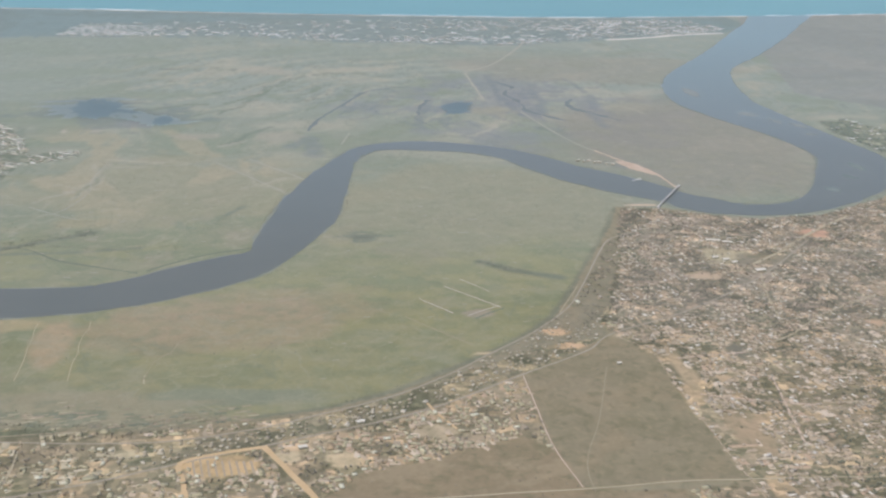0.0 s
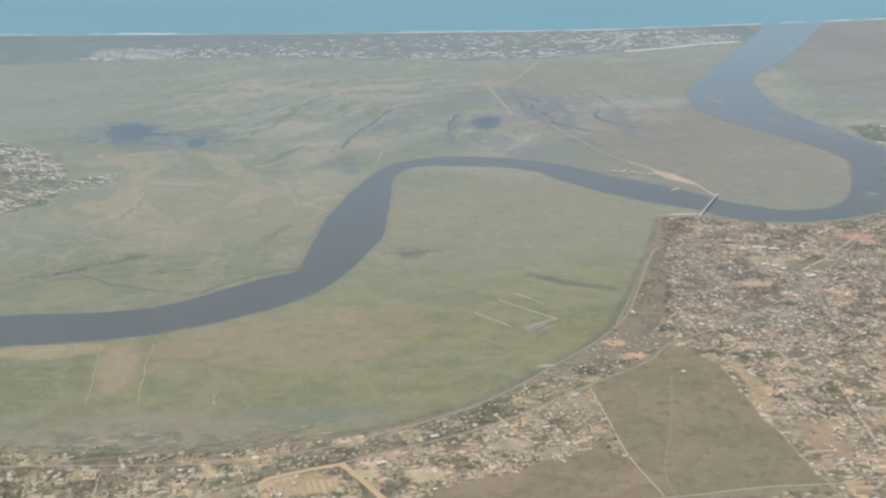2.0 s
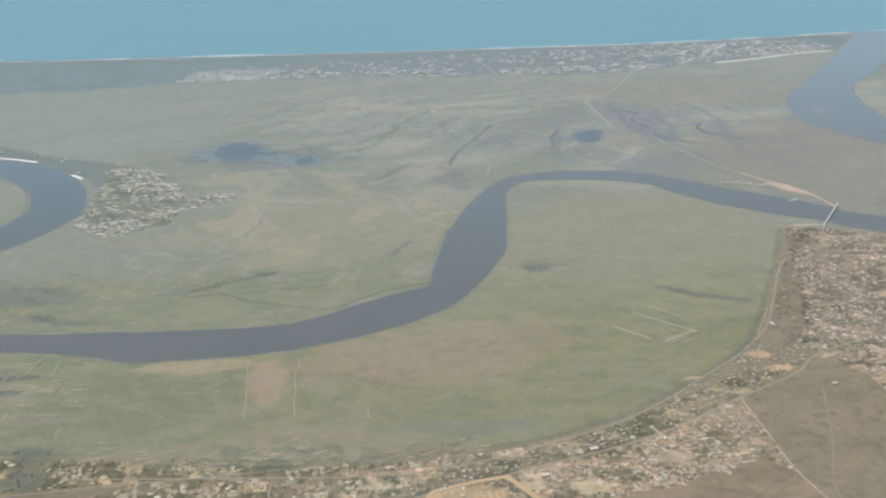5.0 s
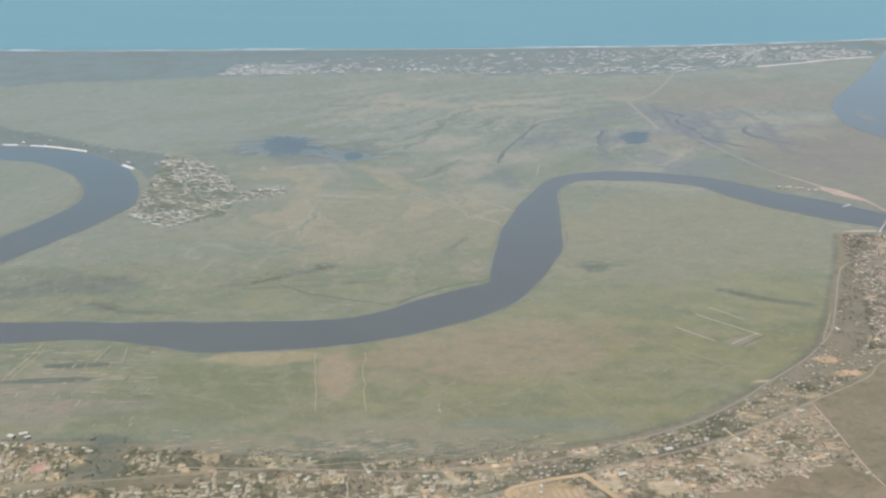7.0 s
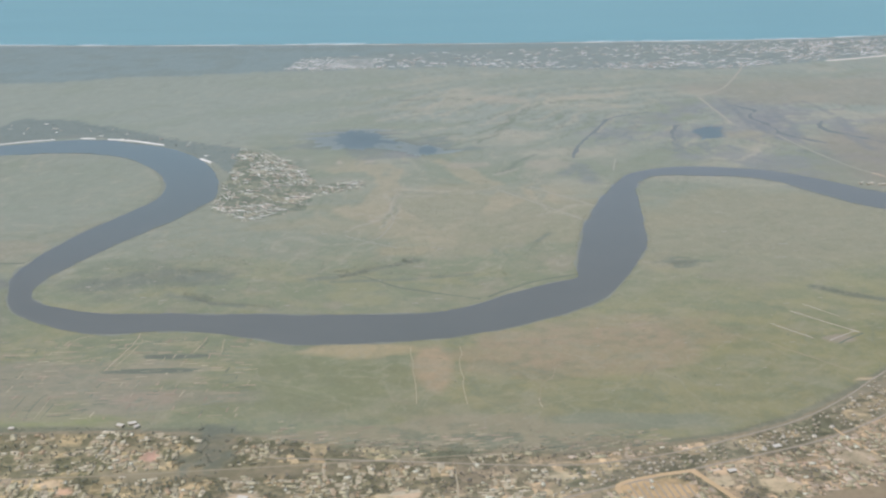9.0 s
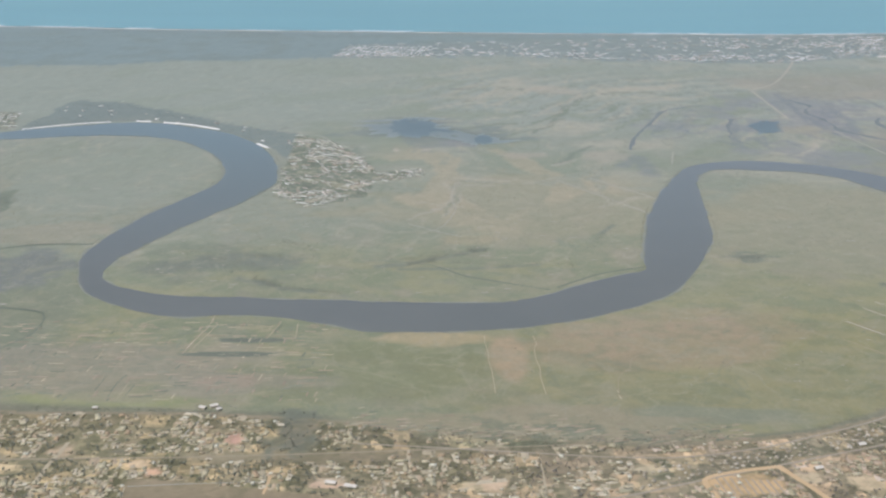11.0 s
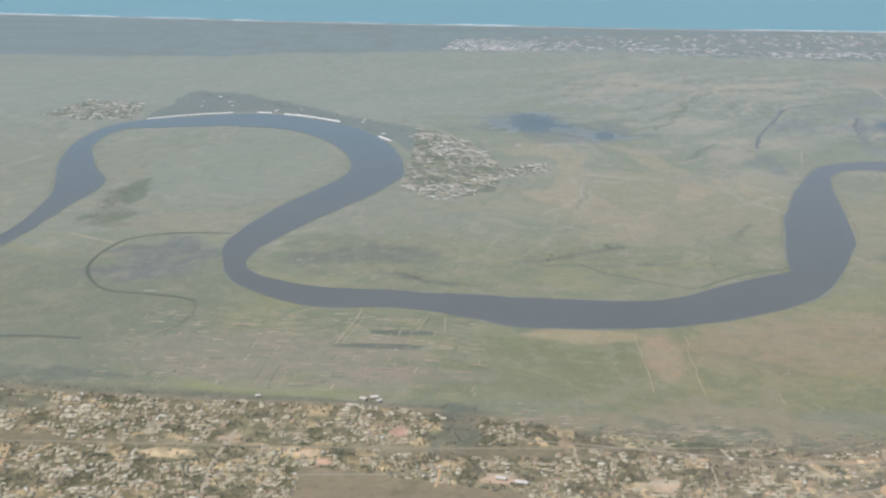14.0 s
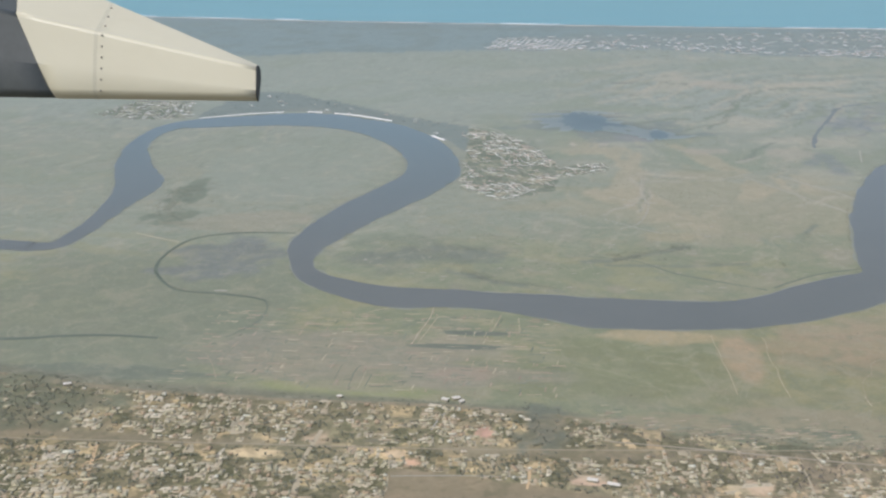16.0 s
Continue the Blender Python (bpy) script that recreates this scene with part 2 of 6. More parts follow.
earth = zone.outputs["Color"]
for scale, shift, amount, colour in ((0.025, 500, 0.45, (0.215, 0.168, 0.108)), (0.04, 950, 0.5, (0.118, 0.112, 0.068)), (0.12, 1450, 0.5, (0.108, 0.106, 0.066)), (0.16, 1850, 0.4, (0.235, 0.190, 0.125))):
    gap, level_of, w = winding(scale, 0.5, 0.1, shift, 0.6)
    earth = mixed(M_GROUND, ranged(M_GROUND, level_of, 0.53, 0.68, 0.0, amount), earth, colour)
plain = mixed(M_GROUND, wild.outputs["Fac"], earth, plain)
# grazed and evenly grown stretches show their own colour alone
calm = M_GROUND.node_tree.nodes.new("ShaderNodeAttribute")
calm.attribute_name = "calm"
plain = mixed(M_GROUND, calm.outputs["Fac"], plain, zone.outputs["Color"])
base = mixed(M_GROUND, settled.outputs["Fac"], plain, lots)
grain = noise_of(M_GROUND, 0.35, 5)
tufts = noise_of(M_GROUND, 0.08, 5, (1, 0.7, 1))
base = mixed(M_GROUND, ranged(M_GROUND, grain, 0.35, 0.75, 0.0, 0.40), base, (0.74, 0.74, 0.68), "MULTIPLY")
base = mixed(M_GROUND, ranged(M_GROUND, tufts, 0.5, 0.8, 0.0, 0.40), base, (1.32, 1.24, 1.22), "MULTIPLY")
finish(M_GROUND, base, grain, 0.3, 0.3)

# ---------- helpers for shapes ----------


def mesh_object(name, verts, faces, mat, parent=None, label="", slots=None):
    me = bpy.data.meshes.new(name)
    me.from_pydata([tuple(v) for v in verts], [], [tuple(f) for f in faces])
    for m in (mat if isinstance(mat, (list, tuple)) else [mat]):
        me.materials.append(m)
    if slots is not None:
        me.polygons.foreach_set("material_index", np.asarray(slots, np.int32))
    me.update()
    ob = new(name, me)
    ob.parent = parent
    if label:
        ob["label"] = label
    return ob


def part(name, bm, mat, parent, label=""):
    me = bpy.data.meshes.new(name)
    bmesh.ops.recalc_face_normals(bm, faces=bm.faces)
    bm.to_mesh(me)
    bm.free()
    me.materials.append(mat)
    ob = new(name, me)
    ob.parent = parent
    if label:
        ob["label"] = label
    return ob


def box(bm, x0, y0, z0, x1, y1, z1, m=None, bevel=0.0):
    r = bmesh.ops.create_cube(bm, size=1)
    bmesh.ops.transform(bm, verts=r["verts"], matrix=Matrix.LocRotScale(((x0 + x1) / 2, (y0 + y1) / 2, (z0 + z1) / 2), None, (x1 - x0, y1 - y0, z1 - z0)))
    if bevel:
        edges = list({e for v in r["verts"] for e in v.link_edges})
        bmesh.ops.bevel(bm, geom=edges, offset=bevel, segments=2, affect="EDGES")
    if m:
        bmesh.ops.transform(bm, verts=bm.verts if bevel else r["verts"], matrix=m)


def spline(points, step):
    """A smooth line through a few points, in steps of about that many metres; points may carry a width as well."""
    p = np.array(points, float)
    q = np.vstack([2 * p[0] - p[1], p, 2 * p[-1] - p[-2]])
    out = []
    for i in range(1, len(q) - 2):
        n = max(1, int(np.hypot(*(q[i + 1] - q[i])[:2]) / step))
        u = np.linspace(0, 1, n, endpoint=False)[:, None]
        a, b, c, d = q[i - 1], q[i], q[i + 1], q[i + 2]
        out.append(0.5 * (2 * b + (c - a) * u + (2 * a - 5 * b + 4 * c - d) * u ** 2 + (3 * b - a - 3 * c + d) * u ** 3))
    return np.vstack(out + [p[-1:]])


def lattice(ix, iy, seed):
    h = np.sin(ix * 127.1 + iy * 311.7 + seed * 74.7) * 43758.5453
    return h - np.floor(h)


def soft_noise(x, y, seed=0):
    ix, iy = np.floor(x), np.floor(y)
    fx, fy = x - ix, y - iy
    fx, fy = fx * fx * (3 - 2 * fx), fy * fy * (3 - 2 * fy)
    a, b = lattice(ix, iy, seed), lattice(ix + 1, iy, seed)
    c, d = lattice(ix, iy + 1, seed), lattice(ix + 1, iy + 1, seed)
    return (a + (b - a) * fx) * (1 - fy) + (c + (d - c) * fx) * fy


def fractal(x, y, seed=0, octaves=4):
    total, size = 0.0, 0.5
    for i in range(octaves):
        total = total + size * soft_noise(x * 2 ** i, y * 2 ** i, seed + i)
        size *= 0.5
    return total


def smooth(a, b, v):
    u = np.clip((v - a) / (b - a), 0, 1)
    return u * u * (3 - 2 * u)


def inside(poly, x, y):
    x, y = np.asarray(x, float), np.asarray(y, float)
    hit = np.zeros(x.shape, bool)
    for (x0, y0), (x1, y1) in zip(poly, poly[1:] + poly[:1]):
        if y0 != y1:
            hit ^= ((y0 > y) != (y1 > y)) & (x < (x1 - x0) * (y - y0) / (y1 - y0) + x0)
    return hit


def far_from(line, x, y):
    """Distance from a line of points."""
    best = np.full(np.shape(x), 1e9)
    p = np.array(line, float)[:, :2]
    for a, b in zip(p, p[1:]):
        d = b - a
        u = np.clip(((x - a[0]) * d[0] + (y - a[1]) * d[1]) / (d @ d + 1e-9), 0, 1)
        best = np.minimum(best, np.hypot(x - a[0] - u * d[0], y - a[1] - u * d[1]))
    return best


def ribbon(name, points, width, z, mat, label, category, step=4.0, rough=0.0, seed=1, parent=None, fine=0.0):
    """A strip of ground along a line: a road, a river, a bank."""
    p = spline(points, step)
    w = p[:, 2] if p.shape[1] > 2 else np.full(len(p), float(width))
    if p.shape[1] > 2:
        w = w + width
    t = np.gradient(p[:, :2], axis=0)
    t /= np.hypot(t[:, 0], t[:, 1])[:, None] + 1e-9
    nrm = np.stack([-t[:, 1], t[:, 0]], 1)
    s = np.cumsum(np.r_[0, np.hypot(*np.diff(p[:, :2], axis=0).T)])
    ja = rough * (fractal(s / 26, s * 0, seed, 4) - 0.47) * 2
    jb = rough * (fractal(s / 26, s * 0 + 9, seed + 5, 4) - 0.47) * 2
    if fine:
        ja, jb = (j + fine * (fractal(s / 7, s * 0 + 3, seed + k, 3) - 0.44) * 2 * smooth(0.3, 0.6, fractal(s / 60, s * 0, seed + k + 4, 3)) for j, k in ((ja, 11), (jb, 17)))
    a, b = p[:, :2] + nrm * (w / 2 + ja)[:, None], p[:, :2] - nrm * (w / 2 + jb)[:, None]
    n = len(p)
    verts = np.zeros((2 * n, 3))
    verts[0::2, :2], verts[1::2, :2], verts[:, 2] = a, b, z
    faces = [(2 * i, 2 * i + 1, 2 * i + 3, 2 * i + 2) for i in range(n - 1)]
    ob = mesh_object(name, verts, faces, mat, parent)
    return tagged(ob, label, category, kind="structure") if parent is None else ob


def patch(name, cx, cy, rx, ry, z, mat, label, category, wobble=0.3, seed=1, turn=0.0, ragged=0.25):
    """An uneven flat patch, such as a pool or a sand pit, with a ragged edge."""
    n = 220
    a = np.linspace(0, 2 * np.pi, n, endpoint=False)
    r = 1 + wobble * 2 * (fractal(2 + 1.6 * np.cos(a), 2 + 1.6 * np.sin(a), seed, 3) - 0.44)
    r = np.maximum(0.2, r + ragged * 2 * (fractal(20 + 9 * np.cos(a), 20 + 9 * np.sin(a), seed + 3, 4) - 0.47))
    px, py = rx * r * np.cos(a), ry * r * np.sin(a)
    c, s = math.cos(turn), math.sin(turn)
    verts = [(cx, cy, z)] + [(cx + c * u - s * v, cy + s * u + c * v, z) for u, v in zip(px, py)]
    faces = [(0, i + 1, (i + 1) % n + 1) for i in range(n)]
    return tagged(mesh_object(name, verts, faces, mat), label, category, kind="structure")


def copies_mesh(name, verts, faces, slots, mats, x, y, turn, size, tall, label, category):
    """Many alike shapes in one mesh."""
    v = np.array(verts, float)
    n, k = len(x), len(v)
    c, s = np.cos(turn)[:, None], np.sin(turn)[:, None]
    sx = size[:, None] if size.ndim == 1 else size[:, :1]
    sy = size[:, None] if size.ndim == 1 else size[:, 1:2]
    vx, vy = v[None, :, 0] * sx, v[None, :, 1] * sy
    out = np.stack([x[:, None] + c * vx - s * vy, y[:, None] + s * vx + c * vy, v[None, :, 2] * tall[:, None]], 2).reshape(-1, 3)
    sizes = np.array([len(f) for f in faces])
    flat = np.concatenate([np.array(f) for f in faces])
    loops = (flat[None] + (np.arange(n) * k)[:, None]).ravel()
    totals = np.tile(sizes, n)
    me = bpy.data.meshes.new(name)
    me.vertices.add(len(out))
    me.vertices.foreach_set("co", out.ravel().astype(np.float32))
    me.loops.add(len(loops))
    me.loops.foreach_set("vertex_index", loops.astype(np.int32))
    me.polygons.add(len(totals))
    me.polygons.foreach_set("loop_start", np.r_[0, np.cumsum(totals)[:-1]].astype(np.int32))
    me.polygons.foreach_set("loop_total", totals.astype(np.int32))
    me.polygons.foreach_set("material_index", np.tile(np.array(slots, np.int32), n))
    for m in mats:
        me.materials.append(m)
    me.update(calc_edges=True)
    me.validate()
    return tagged(new(name, me), label, category, kind="stuff")

# ---------- the plan ----------
# river: middle of the stream and its width
RIVER_WEST = [(-687, 987, 26), (-651, 983, 23), (-628, 996, 21), (-623, 1068, 22), (-624, 1141, 33), (-629, 1210, 54), (-663, 1287, 45), (-694, 1379, 30), (-700, 1460, 28), (-686, 1510, 37), (-658, 1527, 57), (-584, 1553, 69), (-509, 1566, 87), (-443, 1540, 72), (-399, 1513, 73), (-352, 1455, 71), (-318, 1383, 64), (-301, 1296, 64), (-314, 1226, 65), (-348, 1147, 62), (-371, 1083, 54), (-389, 1009, 38), (-383, 952, 19), (-366, 920, 24), (-340, 900, 32), (-311, 885, 41), (-283, 877, 46), (-241, 878, 40), (-196, 875, 41), (-151, 865, 56), (-122, 857, 64), (-80, 856, 63)]
RIVER_MIDDLE = [(-49, 857, 60), (-3, 864, 56), (32, 880, 60), (68, 905, 66), (105, 932, 60), (132, 964, 40), (145, 1009, 54), (163, 1074, 64), (175, 1142, 60), (193, 1226, 44), (209, 1286, 28), (234, 1339, 26), (267, 1358, 36), (313, 1360, 47), (369, 1346, 43), (414, 1312, 47), (460, 1252, 59)]
RIVER_EAST = [(465, 1235, 62), (508, 1186, 70), (551, 1135, 50), (580, 1103, 55), (622, 1083, 40), (673, 1087, 39), (716, 1111, 47), (780, 1181, 77), (833, 1287, 87), (830, 1371, 81), (813, 1461, 96), (788, 1565, 116), (780, 1650, 125), (812, 1795, 115), (879, 1942, 85), (969, 2073, 96), (1105, 2296, 114), (1226, 2502, 119)]
RIVER = [(-1400, 1060, 30), (-900, 1010, 28)] + RIVER_WEST + RIVER_MIDDLE[:-1] + RIVER_EAST + [(1330, 2700, 150)]
STREAM = [(-409, 1043), (-451, 1042), (-478, 1036), (-506, 1016), (-517, 974), (-513, 932), (-494, 897), (-473, 878), (-442, 874), (-411, 868), (-395, 861), (-389, 845), (-390, 815), (-406, 782)]
STREAM_WEST = [(-458, 777), (-494, 779), (-537, 774), (-579, 765), (-760, 750)]
SHORE = [(-9000, 3600), (-6000, 3250), (-4000, 3020), (-2500, 2850), (-1700, 2765), (-1122, 2700), (-665, 2642), (-269, 2610), (39, 2588), (400, 2572), (754, 2566), (1043, 2606), (1394, 2662), (1605, 2705), (2200, 2810), (3200, 3000), (5000, 3380), (9000, 4200)]
SCARP = [(-800, 735), (-554, 708), (-439, 688), (-330, 683), (-223, 683), (-156, 675), (-44, 652), (63, 643), (117, 647), (175, 660), (221, 680), (263, 712), (312, 752), (355, 803), (385, 864), (407, 915), (426, 955), (441, 990), (460, 1030), (484, 1095)]
TOWN_QUAY = [(535, 1092), (580, 1064), (622, 1052), (690, 1058), (750, 1096), (830, 1150)]
ROAD_UPPER = [(650, 992), (596, 1001), (553, 1007), (510, 1010), (480, 1013), (462, 1003), (446, 988), (431, 957), (412, 913), (389, 860), (371, 824), (335, 778), (291, 736), (263, 709), (221, 677), (169, 652), (127, 635), (64, 623), (-40, 632), (-120, 640)]
ROAD_LOWER = [(640, 980), (560, 890), (470, 815), (394, 771), (367, 741), (312, 704), (258, 666), (219, 645), (168, 626), (136, 614), (89, 597), (40, 578), (-20, 560)]
ROAD_WEST = [(-800, 600), (-504, 612), (-359, 617), (-217, 622), (-79, 632), (20, 640)]
TOWN_EAST = [(530, 1092), (575, 1066), (622, 1054), (690, 1060), (750, 1098), (830, 1150), (1100, 1230), (1100, 440), (384, 440), (384, 549), (408, 551), (408, 600), (406, 665), (404, 734), (394, 766), (390, 797), (407, 831), (423, 883), (443, 939), (460, 1000), (470, 1039), (488, 1091)]
SCRUB_STRIP = [(345, 784), (371, 824), (389, 860), (412, 913), (431, 957), (446, 988), (462, 1000), (446, 939), (428, 883), (411, 831), (394, 795), (372, 785)]
PATH_A = [(-68, 1288), (-13, 1275), (26, 1274), (62, 1303)]
PATH_B = [(60, 1290), (108, 1215), (145, 1155)]
PATH_C = [(-58, 1277), (-63, 1210), (-58, 1166), (-71, 1105), (-91, 1082)]
BETWEEN_ROADS = [(400, 850), (368, 812), (332, 772), (291, 733), (263, 706), (221, 675), (169, 650), (127, 633), (64, 621), (40, 580), (89, 599), (136, 616), (168, 628), (219, 647), (258, 668), (312, 706), (367, 743), (388, 768)]
FIELD_ROAD = [(200, 546), (275, 550), (328, 552), (379, 556), (417, 555), (461, 554), (502, 552)]
TOWN_SOUTH = [(-900, 745), (-554, 700), (-439, 683), (-330, 679), (-223, 679), (-156, 671), (-44, 648), (63, 638), (117, 642), (175, 656), (221, 674), (263, 704), (312, 735), (350, 756), (388, 764), (312, 699), (313, 616), (318, 540), (322, 430), (-900, 430)]
FIELD_DARK = [(388, 766), (312, 702), (312, 655), (312, 602), (319, 553), (418, 555), (416, 602), (415, 632), (413, 665), (412, 700), (413, 729), (404, 752)]
FIELD_WEST = [(-256, 592), (-171, 588), (-105, 572), (-56, 540), (-40, 500), (-250, 500)]
FIELD_MID = [(180, 562), (194, 578), (234, 590), (270, 605), (297, 616), (311, 598), (319, 553), (380, 550), (382, 430), (130, 430), (165, 545)]
VILLAGE = [(-276, 1532), (-220, 1484), (-173, 1393), (-150, 1310), (-158, 1215), (-218, 1173), (-262, 1222), (-268, 1386)]
VILLAGE_TIP = [(-150, 1320), (-99, 1345), (-92, 1310), (-148, 1275)]
VILLAGE_NORTHWEST = [(-830, 1580), (-800, 1690), (-712, 1680), (-680, 1565), (-760, 1545)]
VILLAGE_NORTHEAST = [(885, 1500), (874, 1440), (884, 1370), (892, 1320), (1010, 1320), (965, 1430), (930, 1510)]
COAST_TOWN = [(-300, 2215), (-280, 2390), (-100, 2420), (100, 2470), (420, 2500), (760, 2530), (1040, 2540), (1080, 2400), (960, 2320), (792, 2262), (555, 2165), (233, 2192), (31, 2250)]
COAST_BUSH = [(-3000, 2050), (-720, 2125), (-579, 2180), (-279, 2215), (31, 2240), (240, 2185), (555, 2155), (792, 2246), (1052, 2340), (1160, 2500), (1160, 2640), (-3000, 3200)]
RIVERSIDE_BUSH = [(-652, 1779), (-573, 1765), (-489, 1697), (-391, 1619), (-276, 1532), (-268, 1400), (-290, 1440), (-330, 1500), (-400, 1570), (-500, 1625), (-600, 1605), (-680, 1570)]

# marks on the far plain: half width and line
SCROLL = [(-260, 1440), (-120, 1480), (0, 1560), (39, 1608), (96, 1692), (154, 1806), (215, 1855), (293, 1893), (382, 1933), (560, 1990)]
OLD_CHANNELS = [
    (3.0, [(-51, 1561), (-2, 1594), (47, 1609), (82, 1643), (115, 1741), (146, 1812), (186, 1839)]),
    (2.2, [(30, 1692), (74, 1712), (111, 1741)]),
    (3.4, [(52, 1540), (83, 1616), (117, 1720)]),
    (3.6, [(69, 1360), (94, 1426), (121, 1471)]),
    (3.3, [(105, 1110), (86, 1072)]),
    (3.8, [(-75, 1869), (-9, 1895), (55, 1879)]),
]
GREEN_BANDS = [
    (3.4, [(-64, 1566), (-32, 1581), (9, 1596), (50, 1611), (86, 1654), (118, 1718), (143, 1785), (165, 1823), (205, 1848), (300, 1867)]),
    (4.2, [(13, 1533), (54, 1558), (81, 1595), (101, 1642)]),
    (3.0, [(57, 1709), (104, 1753), (126, 1795)]),
    (2.6, [(-54, 1279), (-1, 1279)]),
    (2.0, [(-66, 1138), (-66, 1170), (-56, 1196), (-52, 1236)]),
    (3.0, [(42, 1059), (56, 1041)]),
]
PALE_BARS = [
    (2.2, [(-53, 1294), (0, 1291)]),
    (2.2, [(-60, 1264), (-12, 1264)]),
    (1.8, [(-100, 1141), (-74, 1171), (-61, 1193), (-54, 1234), (-55, 1271)]),
    (1.6, [(-71, 1135), (-59, 1167), (-51, 1197), (-49, 1239)]),
    (2.6, [(65, 1350), (90, 1394)]),
    (4.0, [(253, 1975), (318, 1963)]),
    (3.0, [(20, 1560), (66, 1585), (98, 1622)]),
    (3.4, [(70, 1690), (112, 1765), (150, 1835), (240, 1882)]),
]
WET_HOLLOWS = [
    (6.6, [(463, 1834), (459, 1690), (458, 1597), (471, 1526)]),
    (5.3, [(396, 1734), (448, 1775), (506, 1809)]),
    (8.1, [(511, 1706), (513, 1619), (485, 1531)]),
    (7.8, [(601, 1673), (565, 1533), (573, 1470)]),
    (4.4, [(598, 1696), (591, 1809), (552, 1783)]),
    (6.2, [(349, 1638), (326, 1542), (316, 1473)]),
    (5.7, [(400, 1423), (414, 1402)]),
    (10.9, [(148, 1361), (176, 1405), (174, 1309)]),
]
DRY_RIDGES = [
    (3.9, [(225, 1966), (297, 1950), (348, 1970)]),
    (3.7, [(136, 1802), (187, 1849), (284, 1886), (322, 1915)]),
    (2.6, [(-62, 1291), (-23, 1289), (10, 1294)]),
    (1.8, [(-97, 1204), (-73, 1184), (-56, 1205), (-58, 1247), (-73, 1270)]),
    (2.3, [(-107, 1133), (-67, 1178), (-49, 1170)]),
    (1.8, [(94, 1254), (115, 1198), (141, 1164)]),
    (2.4, [(100, 1182), (132, 1211), (166, 1213)]),
    (3.5, [(-96, 1708), (-34, 1766), (26, 1752)]),
    (4.7, [(588, 1582), (628, 1601), (646, 1563)]),
    (4.3, [(348, 1429), (382, 1406), (420, 1467)]),
    (3.3, [(-89, 1622), (-7, 1636), (61, 1669), (101, 1697)]),
]

# ---------- ground ----------


def axis(marks):
    return np.unique(np.concatenate([np.atleast_1d(m).astype(float) for m in marks]))


def rows_away(start, end):
    out = [start]
    while out[-1] < end:
        out.append(out[-1] + max(2.0, (out[-1] / 1000) ** 2 * 4.0))
    return np.array(out)


def ellipse(x, y, cx, cy, rx, ry, seed, ragged=0.5):
    r = np.hypot((x - cx) / rx, (y - cy) / ry) + ragged * (fractal(x / rx * 2.2 + 7, y / ry * 2.2, seed, 5) - 0.47) * 2
    return smooth(1.15, 0.75, r)


def blend(soil, mask, colour):
    mask = np.clip(mask, 0, 1)[:, None]
    return soil * (1 - mask) + np.array(colour)[None] * mask


def calm_ground(x, y):
    """Where the far plain is one even sward."""
    edge = 90 * (fractal(x / 120, y / 120, 211) - 0.47)
    west = smooth(-60, -260, x + edge - 0.12 * (y - 1700)) * smooth(1560, 1680, y + edge)
    loop = 0.6 * ellipse(x, y, -470, 1330, 110, 170, 212, 0.4)
    return np.clip(west + loop + 0.7 * ellipse(x, y, 300, 2060, 420, 90, 213, 0.4), 0, 1)


